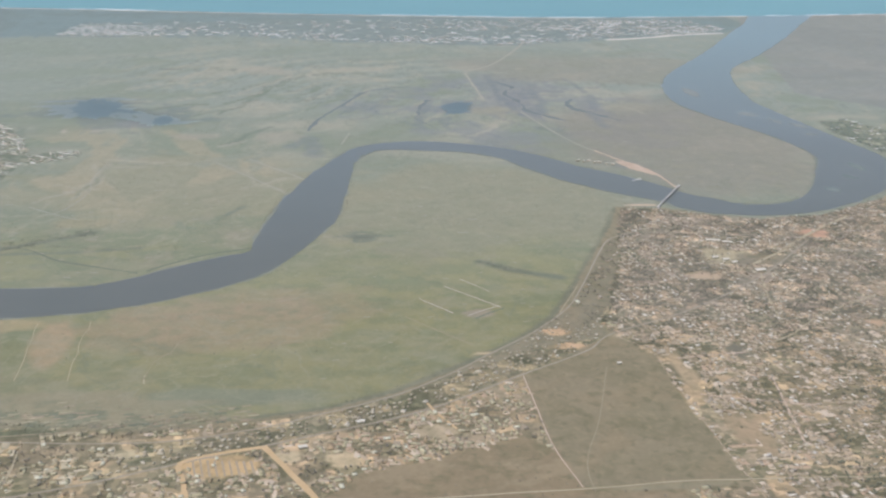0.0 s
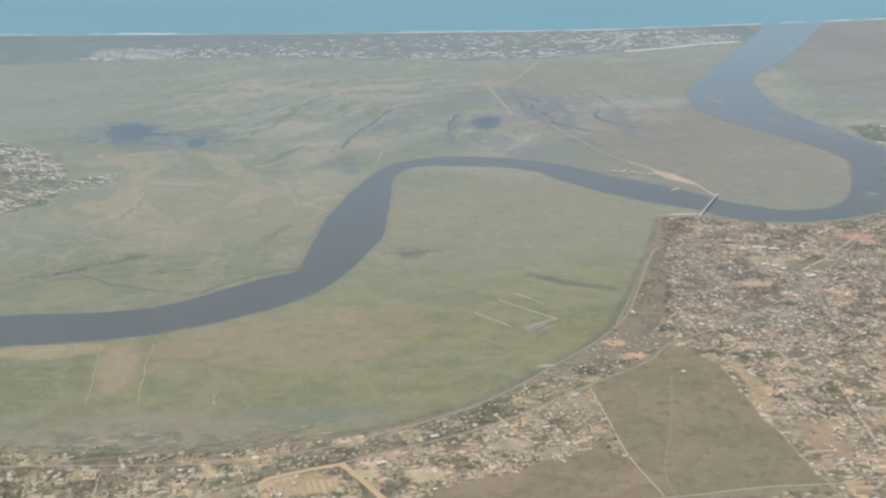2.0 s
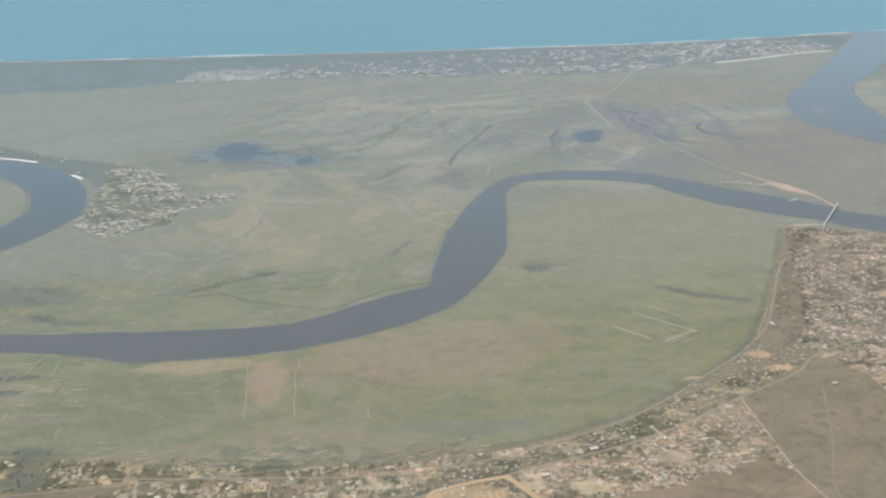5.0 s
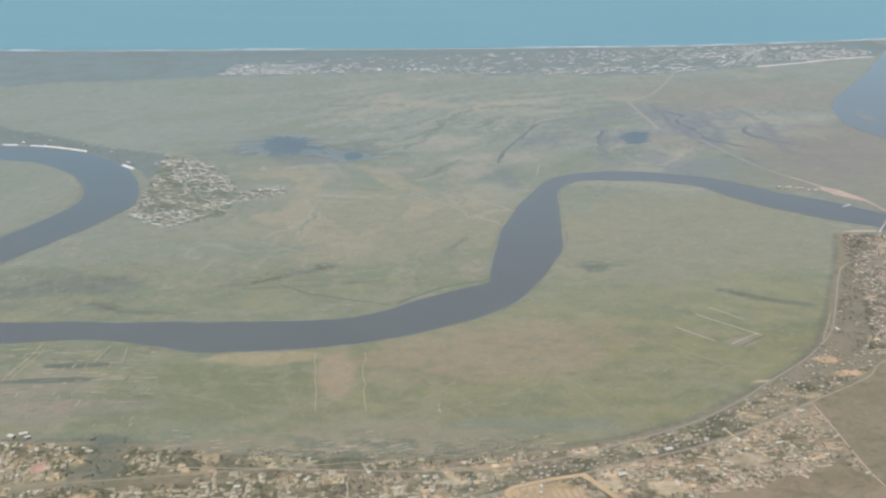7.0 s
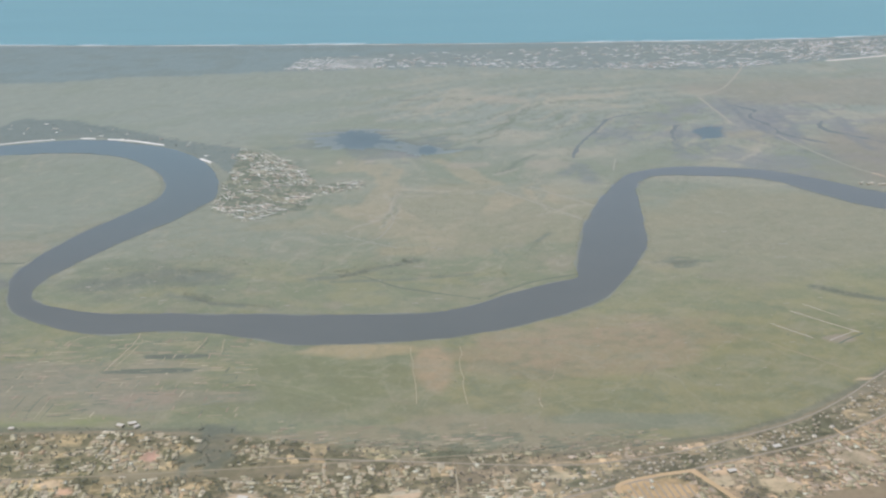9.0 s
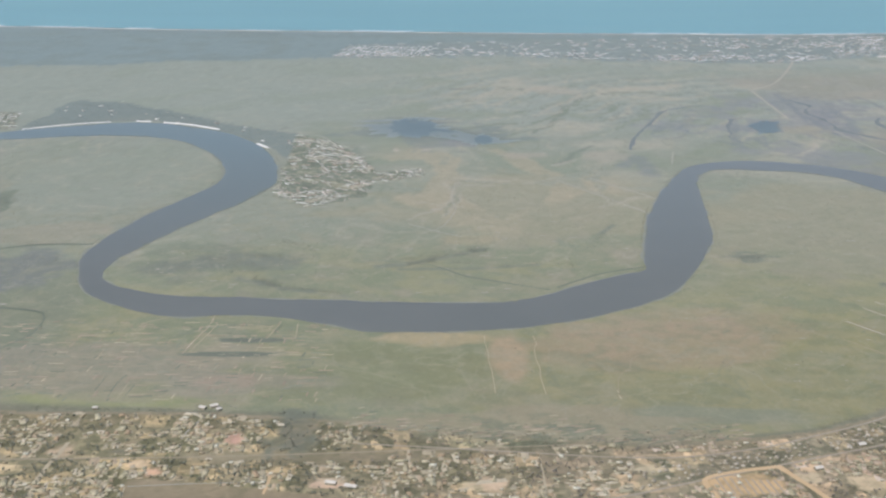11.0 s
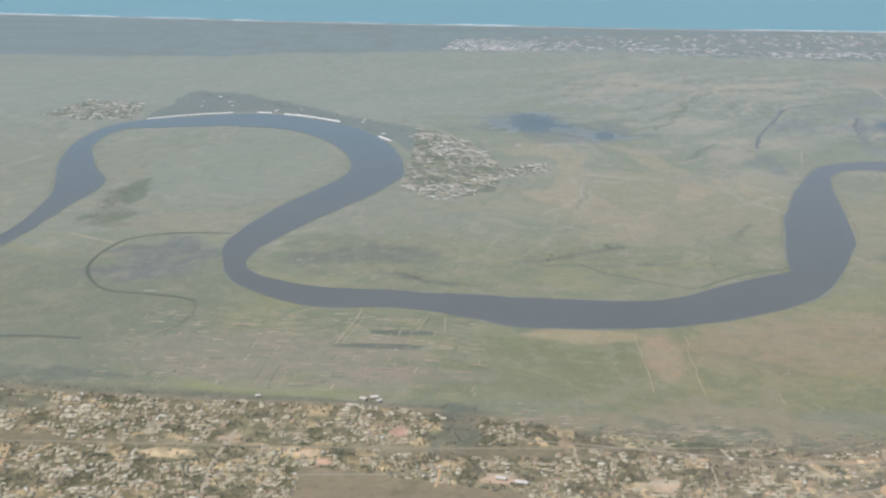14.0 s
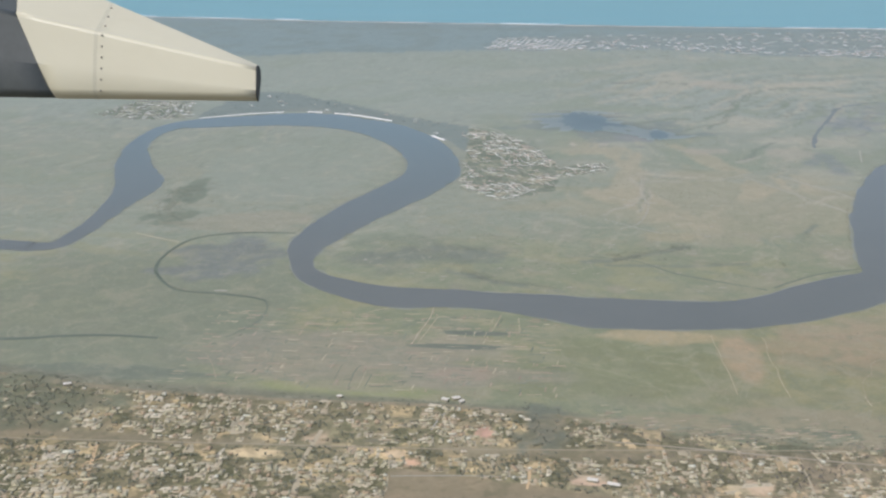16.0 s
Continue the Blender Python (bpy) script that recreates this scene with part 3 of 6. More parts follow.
def ground_zones(x, y):
    """The ground's colour and how densely it is settled, place by place."""
    wx = x + 150 * (fractal(x / 170, y / 210, 11) - 0.47)
    wy = y + 190 * (fractal(x / 150, y / 190, 17) - 0.47)
    n1, n2 = fractal(x / 260, y / 170, 3, 5), fractal(x / 60, y / 45, 5, 5)
    soil = np.tile(np.array([0.166, 0.178, 0.122]), (len(x), 1))
    soil = blend(soil, smooth(0.42, 0.62, n1) * 0.7, (0.190, 0.188, 0.135))
    soil = blend(soil, smooth(0.45, 0.7, n2) * 0.5, (0.156, 0.167, 0.115))
    n3, n4 = fractal(x / 34 + 3, y / 48, 7, 4), fractal(x / 48 + 9, y / 64, 9, 4)
    soil = blend(soil, smooth(0.50, 0.66, n3) * 0.55, (0.212, 0.194, 0.152))
    soil = blend(soil, smooth(0.50, 0.64, n4) * 0.5, (0.158, 0.173, 0.116))
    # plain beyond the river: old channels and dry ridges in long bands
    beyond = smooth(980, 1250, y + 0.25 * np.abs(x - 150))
    # distance haze painted into the soil: bluer past the river, paler further out
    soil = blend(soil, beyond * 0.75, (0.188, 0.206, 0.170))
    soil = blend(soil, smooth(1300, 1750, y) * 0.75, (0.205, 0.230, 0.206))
    band = fractal(wx / 130 + wy / 400, wy / 80 - wx / 150, 23, 5)
    bar = far_from(SCROLL, x, y) * np.where(y > np.interp(x, [q[0] for q in SCROLL], [q[1] for q in SCROLL]), 1, -1)
    arc = bar + 70 * (fractal(x / 150, y / 150, 65) - 0.47) + 9 * (fractal(x / 40, y / 40, 68) - 0.47)
    scroll = smooth(0.60, 0.98, np.sin(arc * 2 * np.pi / 52)) * smooth(1330, 1430, y) * smooth(2120, 2000, y) * smooth(-260, -40, x) * smooth(480, 330, x) * smooth(0.36, 0.5, n1)
    soil = blend(soil, scroll * smooth(0.28, 0.45, n1) * 0.6, (0.258, 0.246, 0.196))
    groove = smooth(0.6, 0.98, -np.sin(arc * 2 * np.pi / 52)) * smooth(1330, 1430, y) * smooth(2120, 2000, y) * smooth(-260, -40, x) * smooth(520, 380, x)
    soil = blend(soil, groove * smooth(0.28, 0.45, n1) * 0.6, (0.168, 0.190, 0.150))
    ridge = smooth(0.50, 0.66, band) * smooth(1150, 1400, y) * smooth(2250, 2050, y) * smooth(-420, 0, x + 0.15 * (y - 1500))
    soil = blend(soil, ridge * 0.6, (0.268, 0.258, 0.208))
    far_plain = smooth(1150, 1350, y) * smooth(2250, 2080, y)
    old = np.exp(-((band - 0.44) / 0.010) ** 2) * far_plain * smooth(0.38, 0.5, n1)
    soil = blend(soil, old * 0.5, (0.126, 0.146, 0.126))
    veins = fractal(wx / 75 + 5, wy / 70, 27, 4)
    soil = blend(soil, np.exp(-((veins - 0.50) / 0.014) ** 2) * smooth(900, 1000, y) * 0.45, (0.272, 0.256, 0.200))
    soil = blend(soil, np.exp(-((veins - 0.38) / 0.012) ** 2) * smooth(900, 1000, y) * 0.45, (0.138, 0.158, 0.120))
    swale = smooth(0.40, 0.30, band) * smooth(1050, 1300, y) * smooth(2250, 2000, y)
    soil = blend(soil, swale * 0.6, (0.164, 0.188, 0.144))
    soil = blend(soil, ellipse(x, y, -85, 1550, 105, 85, 67, 1.2) * 0.75, (0.140, 0.162, 0.152))
    wet = ellipse(x, y, 480, 1600, 230, 250, 31, 0.9) * smooth(0.45, 0.53, fractal(wx / 75, wy / 60, 37, 4))
    soil = blend(soil, wet * 0.6, (0.166, 0.178, 0.184))
    braid = fractal(wx / 62 + 4, wy / 75, 29, 4)
    soil = blend(soil, smooth(0.035, 0.012, np.abs(braid - 0.46)) * ellipse(x, y, 480, 1600, 240, 230, 32, 0.7) * 0.55, (0.140, 0.156, 0.162))
    soil = blend(soil, ellipse(x, y, 650, 1380, 210, 260, 33, 0.5) * 0.7, (0.192, 0.182, 0.154))
    soil = blend(soil, ellipse(x, y, 640, 1930, 260, 160, 34, 0.5) * 0.6, (0.205, 0.198, 0.165))
    soil = blend(soil, ellipse(x, y, 40, 1180, 210, 110, 35, 0.8) * 0.5, (0.228, 0.212, 0.148))
    soil = blend(soil, smooth(0.5, 0.56, fractal(wx / 40, wy / 55, 41)) * ellipse(x, y, -40, 1280, 160, 170, 36) * 0.6, (0.26, 0.235, 0.17))
    far = np.flatnonzero((y > 1000) & (y < 2150) & (x > -250) & (x < 800))
    fx, fy = x[far], y[far]
    jx, jy = fx + 16 * (fractal(fx / 30, fy / 40, 201, 3) - 0.44), fy + 34 * (fractal(fx / 30 + 7, fy / 40, 205, 3) - 0.44)
    for marks, amount, tint in ((OLD_CHANNELS, 0.75, (0.135, 0.153, 0.128)), (WET_HOLLOWS, 0.55, (0.142, 0.158, 0.164)), (DRY_RIDGES, 0.7, (0.268, 0.256, 0.210)), (GREEN_BANDS, 0.75, (0.150, 0.172, 0.136)), (PALE_BARS, 0.7, (0.262, 0.248, 0.204))):
        for wide, line in marks:
            gap = far_from(line, jx, jy)
            soil[far] = blend(soil[far], smooth(wide * 1.5, wide * 0.4, gap) * amount, tint)
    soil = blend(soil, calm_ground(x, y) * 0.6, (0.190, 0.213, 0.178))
    for cx, cy, rx, ry, amount, tint in ((106, 1869, 45, 35, 0.6, (0.256, 0.240, 0.196)), (30, 1412, 30, 18, 0.6, (0.256, 0.236, 0.196)), (134, 1408, 36, 26, 0.6, (0.250, 0.236, 0.192)), (-23, 1902, 36, 14, 0.5, (0.25, 0.242, 0.195)),
                                         (-53, 1811, 30, 16, 0.5, (0.25, 0.242, 0.195)), (-53, 1482, 28, 26, 0.7, (0.168, 0.180, 0.180)), (-135, 1440, 5, 9, 0.8, (0.30, 0.275, 0.235)), (-95, 1445, 8, 9, 0.7, (0.29, 0.265, 0.225)),
                                         (482, 1610, 24, 95, 0.6, (0.152, 0.164, 0.174)), (579, 1577, 20, 65, 0.5, (0.160, 0.170, 0.178)), (431, 1564, 30, 38, 0.6, (0.220, 0.208, 0.165)), (633, 1600, 36, 36, 0.5, (0.232, 0.226, 0.178)),
                                         (-45, 1060, 30, 16, 0.6, (0.250, 0.222, 0.150)), (466, 968, 14, 20, 0.7, (0.140, 0.148, 0.108))):
        soil = blend(soil, ellipse(x, y, cx, cy, rx, ry, int(cx + cy) % 97, 0.6) * amount, tint)
    # meadow inside the great bend
    soil = blend(soil, ellipse(x, y, 250, 800, 230, 190, 43, 0.4) * 0.75, (0.180, 0.182, 0.110))
    haystreak = fractal(x / 42 + 2, y / 22 + x / 90, 51, 5)
    soil = blend(soil, smooth(0.50, 0.62, haystreak) * smooth(1100, 950, y) * 0.5, (0.205, 0.200, 0.118))
    soil = blend(soil, smooth(0.42, 0.34, haystreak) * smooth(1100, 950, y) * 0.45, (0.145, 0.165, 0.108))
    soil = blend(soil, ellipse(x, y, 330, 1130, 170, 150, 44, 0.4) * 0.7, (0.205, 0.200, 0.145))
    soil = blend(soil, ellipse(x, y, 48, 796, 62, 46, 45, 0.6) * 0.7, (0.232, 0.192, 0.145))
    soil = blend(soil, ellipse(x, y, 90, 730, 200, 60, 95, 0.5) * 0.2, (0.206, 0.190, 0.130))
    soil = blend(soil, ellipse(x, y, 150, 848, 80, 44, 46, 0.6) * 0.6, (0.236, 0.198, 0.142))
    soil = blend(soil, ellipse(x, y, 108, 815, 84, 52, 221, 0.8) * 0.75, (0.238, 0.200, 0.152))
    tuft = fractal(x / 17 + 8, y / 13, 222, 4)
    soil = blend(soil, smooth(0.50, 0.57, tuft) * smooth(960, 880, y) * 0.35, (0.214, 0.206, 0.140))
    soil = blend(soil, smooth(0.43, 0.37, tuft) * smooth(960, 880, y) * 0.40, (0.146, 0.164, 0.116))
    soil = blend(soil, ellipse(x, y, -19, 775, 16, 42, 47, 0.2) * 0.85, (0.28, 0.225, 0.165))
    soil = blend(soil, ellipse(x, y, -75, 812, 45, 16, 48, 0.5) * 0.8, (0.275, 0.235, 0.155))
    soil = blend(soil, ellipse(x, y, -120, 745, 95, 55, 49, 0.3) * 0.75, (0.152, 0.162, 0.102))
    soil = blend(soil, ellipse(x, y, 112, 681, 62, 14, 50, 0.4) * 0.8, (0.162, 0.178, 0.146))
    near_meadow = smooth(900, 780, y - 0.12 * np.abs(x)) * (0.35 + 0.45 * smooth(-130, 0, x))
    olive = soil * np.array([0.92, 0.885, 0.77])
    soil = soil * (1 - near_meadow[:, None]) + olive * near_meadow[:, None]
    # garden plots by the river, long thin strips
    plots = smooth(700, 715, y) * smooth(860, 835, y) * smooth(-455, -420, x) * smooth(-140, -175, x)
    strip = fractal(x / 16 + 31, y / 3.4, 53, 3)
    soil = blend(soil, plots * smooth(0.54, 0.58, strip) * 0.35, (0.275, 0.245, 0.165))
    soil = blend(soil, plots * smooth(0.34, 0.29, strip) * 0.4, (0.135, 0.15, 0.115))
    soil = blend(soil, ellipse(x, y, -215, 806, 26, 5, 54, 0.3), (0.125, 0.14, 0.118))
    soil = blend(soil, ellipse(x, y, -228, 779, 36, 5, 55, 0.3), (0.125, 0.14, 0.118))
    soil = blend(soil, ellipse(x, y, -300, 700, 60, 16, 56, 0.3) * 0.7, (0.19, 0.205, 0.10))
    soil = blend(soil, ellipse(x, y, -500, 840, 150, 150, 66, 0.4) * 0.75, (0.140, 0.154, 0.116))
    soil = blend(soil, ellipse(x, y, -460, 965, 52, 60, 57, 0.8) * 0.8, (0.130, 0.142, 0.134))
    soil = blend(soil, ellipse(x, y, -270, 985, 75, 50, 58, 1.1) * 0.65, (0.135, 0.150, 0.115))
    soil = blend(soil, np.maximum(ellipse(x, y, -560, 1180, 24, 45, 59, 1.0), ellipse(x, y, -548, 1085, 26, 30, 64, 1.0)) * 0.8, (0.118, 0.138, 0.108))
    soil = blend(soil, ellipse(x, y, -470, 1080, 70, 35, 92, 0.7) * 0.5, (0.215, 0.198, 0.150))
    soil = blend(soil, ellipse(x, y, 216, 1008, 20, 14, 60, 1.0) * 0.8, (0.125, 0.14, 0.115))
    soil = blend(soil, smooth(9, 3, far_from([(318, 935), (340, 915), (356, 905), (380, 893)], x, y) + 8 * (n2 - 0.47)) * 0.8, (0.115, 0.13, 0.105))
    soil = blend(soil, ellipse(x, y, 298, 815, 14, 9, 61, 0.3) * 0.7, (0.235, 0.20, 0.165))
    soil = blend(soil, ellipse(x, y, -285, 752, 120, 50, 93, 0.7) * 0.55, (0.196, 0.178, 0.144))
    soil = blend(soil, ellipse(x, y, -480, 714, 85, 14, 94, 0.5) * 0.8, (0.116, 0.132, 0.104))
    for line, wide, seed in (([(-130, 980), (-104, 986), (-63, 1008), (-31, 1031)], 7, 96), ([(-110, 972), (-40, 975), (20, 985)], 5, 97), ([(-330, 975), (-270, 1000), (-215, 990)], 26, 98), ([(-250, 945), (-196, 917), (-150, 900)], 6, 99)):
        near_line = far_from(line, x, y) + wide * 1.6 * (fractal(x / 14, y / 9, seed, 4) - 0.47)
        soil = blend(soil, smooth(wide, wide * 0.3, near_line) * 0.65, (0.128, 0.142, 0.122))
    soil = blend(soil, ellipse(x, y, -219, 731, 24, 12, 218, 0.2) * 0.7, (0.222, 0.186, 0.142))
    # land under and behind the towns
    soil = blend(soil, smooth(6 + 9 * smooth(-230, -330, x), 2.5 + 3 * smooth(-230, -330, x), far_from(SCARP, x, y) + 7 * (n3 - 0.47)) * (0.85 - 0.65 * smooth(150, 90, np.abs(x + 5))), (0.130, 0.130, 0.096))
    south = inside(SCARP + TOWN_QUAY + [(1500, 1300), (1500, -9000), (-9000, -9000), (-9000, 760)], x, y) | (y < 450)
    soil = blend(soil, south * 0.85, (0.195, 0.170, 0.118))
    # coast ground tinted blue-grey, the haze of distance put into its colour
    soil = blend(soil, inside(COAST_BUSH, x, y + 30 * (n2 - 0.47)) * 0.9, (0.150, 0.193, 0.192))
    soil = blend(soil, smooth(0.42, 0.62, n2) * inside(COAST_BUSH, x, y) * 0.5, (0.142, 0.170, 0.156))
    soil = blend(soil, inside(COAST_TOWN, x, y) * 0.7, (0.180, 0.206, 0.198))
    soil = blend(soil, inside(RIVERSIDE_BUSH, x + 30 * (n2 - 0.47), y + 60 * (n1 - 0.47)) * 0.9, (0.140, 0.166, 0.154))
    east_plain = inside([(1180, 2600), (1000, 1950), (940, 1700), (1100, 1500), (3000, 1500), (3000, 3000), (1800, 2800)], x, y)
    soil = blend(soil, east_plain * 0.7, (0.192, 0.197, 0.184))
    soil = blend(soil, east_plain * smooth(0.5, 0.6, fractal(x / 260, y / 90, 63)) * 0.35, (0.16, 0.17, 0.16))
    village = inside(VILLAGE, x, y) | inside(VILLAGE_TIP, x, y) | inside(VILLAGE_NORTHWEST, x, y) | inside(VILLAGE_NORTHEAST, x, y)
    soil = blend(soil, village * 0.8, (0.162, 0.174, 0.145))
    settled_far = village * 0.6 + 0.2 * inside(COAST_TOWN, x, y)
    edge = 14 * (n2 - 0.47)
    fields = inside(FIELD_DARK, x + edge * 0.3, y), inside(FIELD_WEST, x + edge, y + edge), inside(FIELD_MID, x + edge, y + edge)
    town = inside(TOWN_EAST, x + edge, y + edge) | inside(TOWN_SOUTH, x + edge * 0.6, y + edge * 0.3)
    to_east = smooth(-250, 150, x)
    soil = blend(soil, town * (1 - to_east), (0.200, 0.173, 0.114))
    soil = blend(soil, town * to_east, (0.254, 0.208, 0.150))
    soil = blend(soil, town * smooth(690, 860, y + 0.25 * (x - 450)) * 0.85, (0.232, 0.200, 0.168))
    soil = blend(soil, fields[0] * 1.0, (0.170, 0.148, 0.098))
    soil = blend(soil, fields[0] * smooth(0.42, 0.62, fractal(x / 35, y / 30, 71)) * 0.6, (0.188, 0.160, 0.110))
    soil = blend(soil, fields[1] * 0.9, (0.178, 0.150, 0.098))
    soil = blend(soil, fields[2] * 0.95, (0.175, 0.142, 0.092))
    soil = blend(soil, (fields[1] | fields[2]) * smooth(0.5, 0.6, fractal(x / 26, y / 11, 73)) * 0.5, (0.235, 0.19, 0.128))
    belt = np.exp(-((y - 622 - 0.01 * (x + 250) + 7 * (n3 - 0.47)) / 6.5) ** 2) * smooth(0.30, 0.46, fractal(x / 40, y / 30, 215)) * smooth(-50, -110, x)
    soil = blend(soil, belt * 0.75, (0.182, 0.158, 0.105))
    scrub = ellipse(x, y, 10, 650, 120, 18, 75, 0.4)
    thicket = ellipse(x, y, -10, 655, 75, 24, 223, 0.6)
    soil = blend(soil, scrub * 0.8, (0.186, 0.166, 0.118))
    soil = blend(soil, ellipse(x, y, -160, 656, 16, 32, 78, 0.95) * 0.9, (0.114, 0.124, 0.096))
    dark_hill = ellipse(x, y, -560, 668, 110, 46, 76, 0.5)
    soil = blend(soil, dark_hill * 0.9, (0.122, 0.130, 0.09))
    soil = blend(soil, inside(SCRUB_STRIP, x + edge * 0.5, y + edge * 0.5) * 0.8, (0.164, 0.149, 0.108))
    soil = blend(soil, inside(BETWEEN_ROADS, x + edge * 0.3, y + edge * 0.3) * 0.85, (0.176, 0.160, 0.116))
    soil = blend(soil, (ellipse(x, y, 5, 678, 50, 20, 216, 0.6) + ellipse(x, y, -30, 667, 125, 24, 217, 0.6)) * 0.85, (0.196, 0.178, 0.122))
    tangle = fractal(x / 11 + y / 30, y / 8, 224, 4)
    soil = blend(soil, thicket * smooth(0.50, 0.42, tangle) * 0.75, (0.130, 0.140, 0.098))
    soil = blend(soil, thicket * smooth(0.52, 0.58, tangle) * 0.5, (0.226, 0.208, 0.142))
    settled = town * (1 - fields[0]) * (1 - fields[1]) * (1 - fields[2]) * (1 - belt) * (1 - 0.3 * scrub) * (1 - 0.8 * dark_hill) * (1 - ellipse(x, y, -160, 656, 16, 32, 78, 0.95))
    quarter = fractal(x / 42 + 5, y / 34, 83, 3)
    soil = soil * (1 + town * (0.22 * (smooth(0.40, 0.60, quarter) - 0.5)) * (1 - (fields[0] | fields[1] | fields[2])))[:, None]
    settled = settled * (0.75 + 0.25 * smooth(0.32, 0.5, fractal(x / 45, y / 45, 79)))
    # swept sand and clay pits
    for i, (cx, cy, rx, ry, c) in enumerate((
            (-338, 607, 19, 6, (0.47, 0.37, 0.225)), (-303, 628, 9, 9, (0.34, 0.265, 0.18)), (-241, 603, 6, 5, (0.44, 0.29, 0.19)),
            (351, 776, 11, 7, (0.42, 0.29, 0.18)), (356, 750, 12, 6, (0.43, 0.30, 0.19)), (659, 1005, 16, 14, (0.36, 0.23, 0.165)),
            (545, 940, 28, 22, (0.30, 0.265, 0.185)), (112, 592, 24, 15, (0.40, 0.285, 0.16)), (-36, 590, 9, 9, (0.42, 0.32, 0.22)),
            (-134, 589, 11, 5, (0.44, 0.32, 0.23)), (290, 740, 7, 3, (0.34, 0.275, 0.18)),
            (428, 700, 6, 40, (0.30, 0.235, 0.155)), (440, 610, 12, 30, (0.28, 0.215, 0.145)),
            (150, 600, 10, 6, (0.36, 0.30, 0.2)), (-199, 646, 6, 8, (0.40, 0.25, 0.19)), (-252, 613, 7, 5, (0.44, 0.34, 0.22)), (156, 612, 9, 5, (0.46, 0.34, 0.22)), (184, 594, 12, 8, (0.40, 0.32, 0.21)), (-132, 594, 10, 4, (0.42, 0.34, 0.24)), (-49, 588, 7, 5, (0.42, 0.35, 0.23)), (-263, 629, 12, 3, (0.14, 0.13, 0.095)), (452, 690, 8, 5, (0.33, 0.25, 0.165)), (455, 630, 9, 6, (0.34, 0.255, 0.17)), (480, 735, 9, 14, (0.14, 0.13, 0.10)), (508, 892, 16, 10, (0.34, 0.265, 0.19)), (610, 781, 10, 8, (0.36, 0.26, 0.18)), (575, 930, 30, 16, (0.185, 0.165, 0.125)), (60, 608, 12, 6, (0.36, 0.31, 0.21)), (240, 625, 16, 8, (0.34, 0.275, 0.19)))):
        m = ellipse(x, y, cx, cy, rx, ry, 80 + i, 0.5)
        soil = blend(soil, m, c)
        settled = settled * (1 - m * 0.9)
    return soil * (0.93 + 0.14 * fractal(x / 12, y / 9, 91, 3))[:, None], np.clip(settled + settled_far, 0, 1)


gx = axis([(-9000, -5000, -3000, -2000, -1600, -1300, -1100), np.arange(-950, 1000, 3.0), np.arange(1000, 1760, 8.0), (1900,  2200, 3000, 5000, 9000)])
gy = axis([(-9000, -4000, -1500, -400, 100, 300, 420), rows_away(500, 2720), (3000, 3600, 5000, 9000)])
GX, GY = np.meshgrid(gx, gy)
nx, ny = len(gx), len(gy)
me = bpy.data.meshes.new("ground")
co = np.zeros((nx * ny, 3), np.float32)
co[:, 0], co[:, 1] = GX.ravel(), GY.ravel()
quad = np.arange(nx * (ny - 1)).reshape(ny - 1, nx)[:, :-1].ravel()
quads = np.stack([quad, quad + 1, quad + nx + 1, quad + nx], 1)
me.vertices.add(len(co))
me.vertices.foreach_set("co", co.ravel())
me.loops.add(quads.size)
me.loops.foreach_set("vertex_index", quads.ravel().astype(np.int32))
me.polygons.add(len(quads))
me.polygons.foreach_set("loop_start", np.arange(0, quads.size, 4, dtype=np.int32))
me.polygons.foreach_set("loop_total", np.full(len(quads), 4, np.int32))
me.update(calc_edges=True)
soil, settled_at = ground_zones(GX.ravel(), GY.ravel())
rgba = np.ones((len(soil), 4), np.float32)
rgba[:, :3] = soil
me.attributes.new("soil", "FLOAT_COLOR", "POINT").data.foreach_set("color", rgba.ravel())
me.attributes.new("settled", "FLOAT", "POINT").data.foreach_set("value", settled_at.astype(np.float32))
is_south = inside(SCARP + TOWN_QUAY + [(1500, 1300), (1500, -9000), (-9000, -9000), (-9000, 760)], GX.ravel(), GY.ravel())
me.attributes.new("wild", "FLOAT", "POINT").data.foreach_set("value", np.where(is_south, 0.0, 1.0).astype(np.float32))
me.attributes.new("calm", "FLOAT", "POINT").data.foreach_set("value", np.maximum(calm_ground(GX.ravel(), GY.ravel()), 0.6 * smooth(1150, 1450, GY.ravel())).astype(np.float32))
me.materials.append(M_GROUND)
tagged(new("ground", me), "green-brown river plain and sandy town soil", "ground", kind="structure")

# ---------- sea, river, streams ----------
shore = spline(SHORE, 25)
shore_jag = 7 * (fractal(shore[:, 0] / 60, shore[:, 1] * 0, 5) - 0.47)
verts = [(x, y + j, 0.18) for (x, y), j in zip(shore, shore_jag)] + [(x, 9000, 0.18) for x, y in shore]
n = len(shore)
tagged(mesh_object("sea", verts, [(i, i + 1, n + i + 1, n + i) for i in range(n - 1)], M_SEA), "calm blue-green sea beyond the beach", "sea", kind="structure")
ribbon("beach", [(x, y - 9) for x, y in SHORE[1:-1]], 7, 0.10, M_BEACH, "narrow strip of pale beach sand", "beach", 12, 3)
surf = spline(SHORE[1:-1], 12)
i = 0
while i < len(surf) - 4:
    run = random.randint(3, 16)
    if random.random() < 0.72 and len(surf[i:i + run]) > 3:
        ribbon("surf", [(x, y + 4 + random.uniform(-2, 3)) for x, y in surf[i:i + run]], random.uniform(3, 7), 0.2, M_SURF, "broken line of white surf", "surf", 12, 2, i)
    i += run + random.randint(0, 4)
ribbon("river_bank", RIVER, 2.5, 0.05, M_DAMP, "pale damp margin of the river", "river bank", 3, 4.5, 3, fine=2.0)
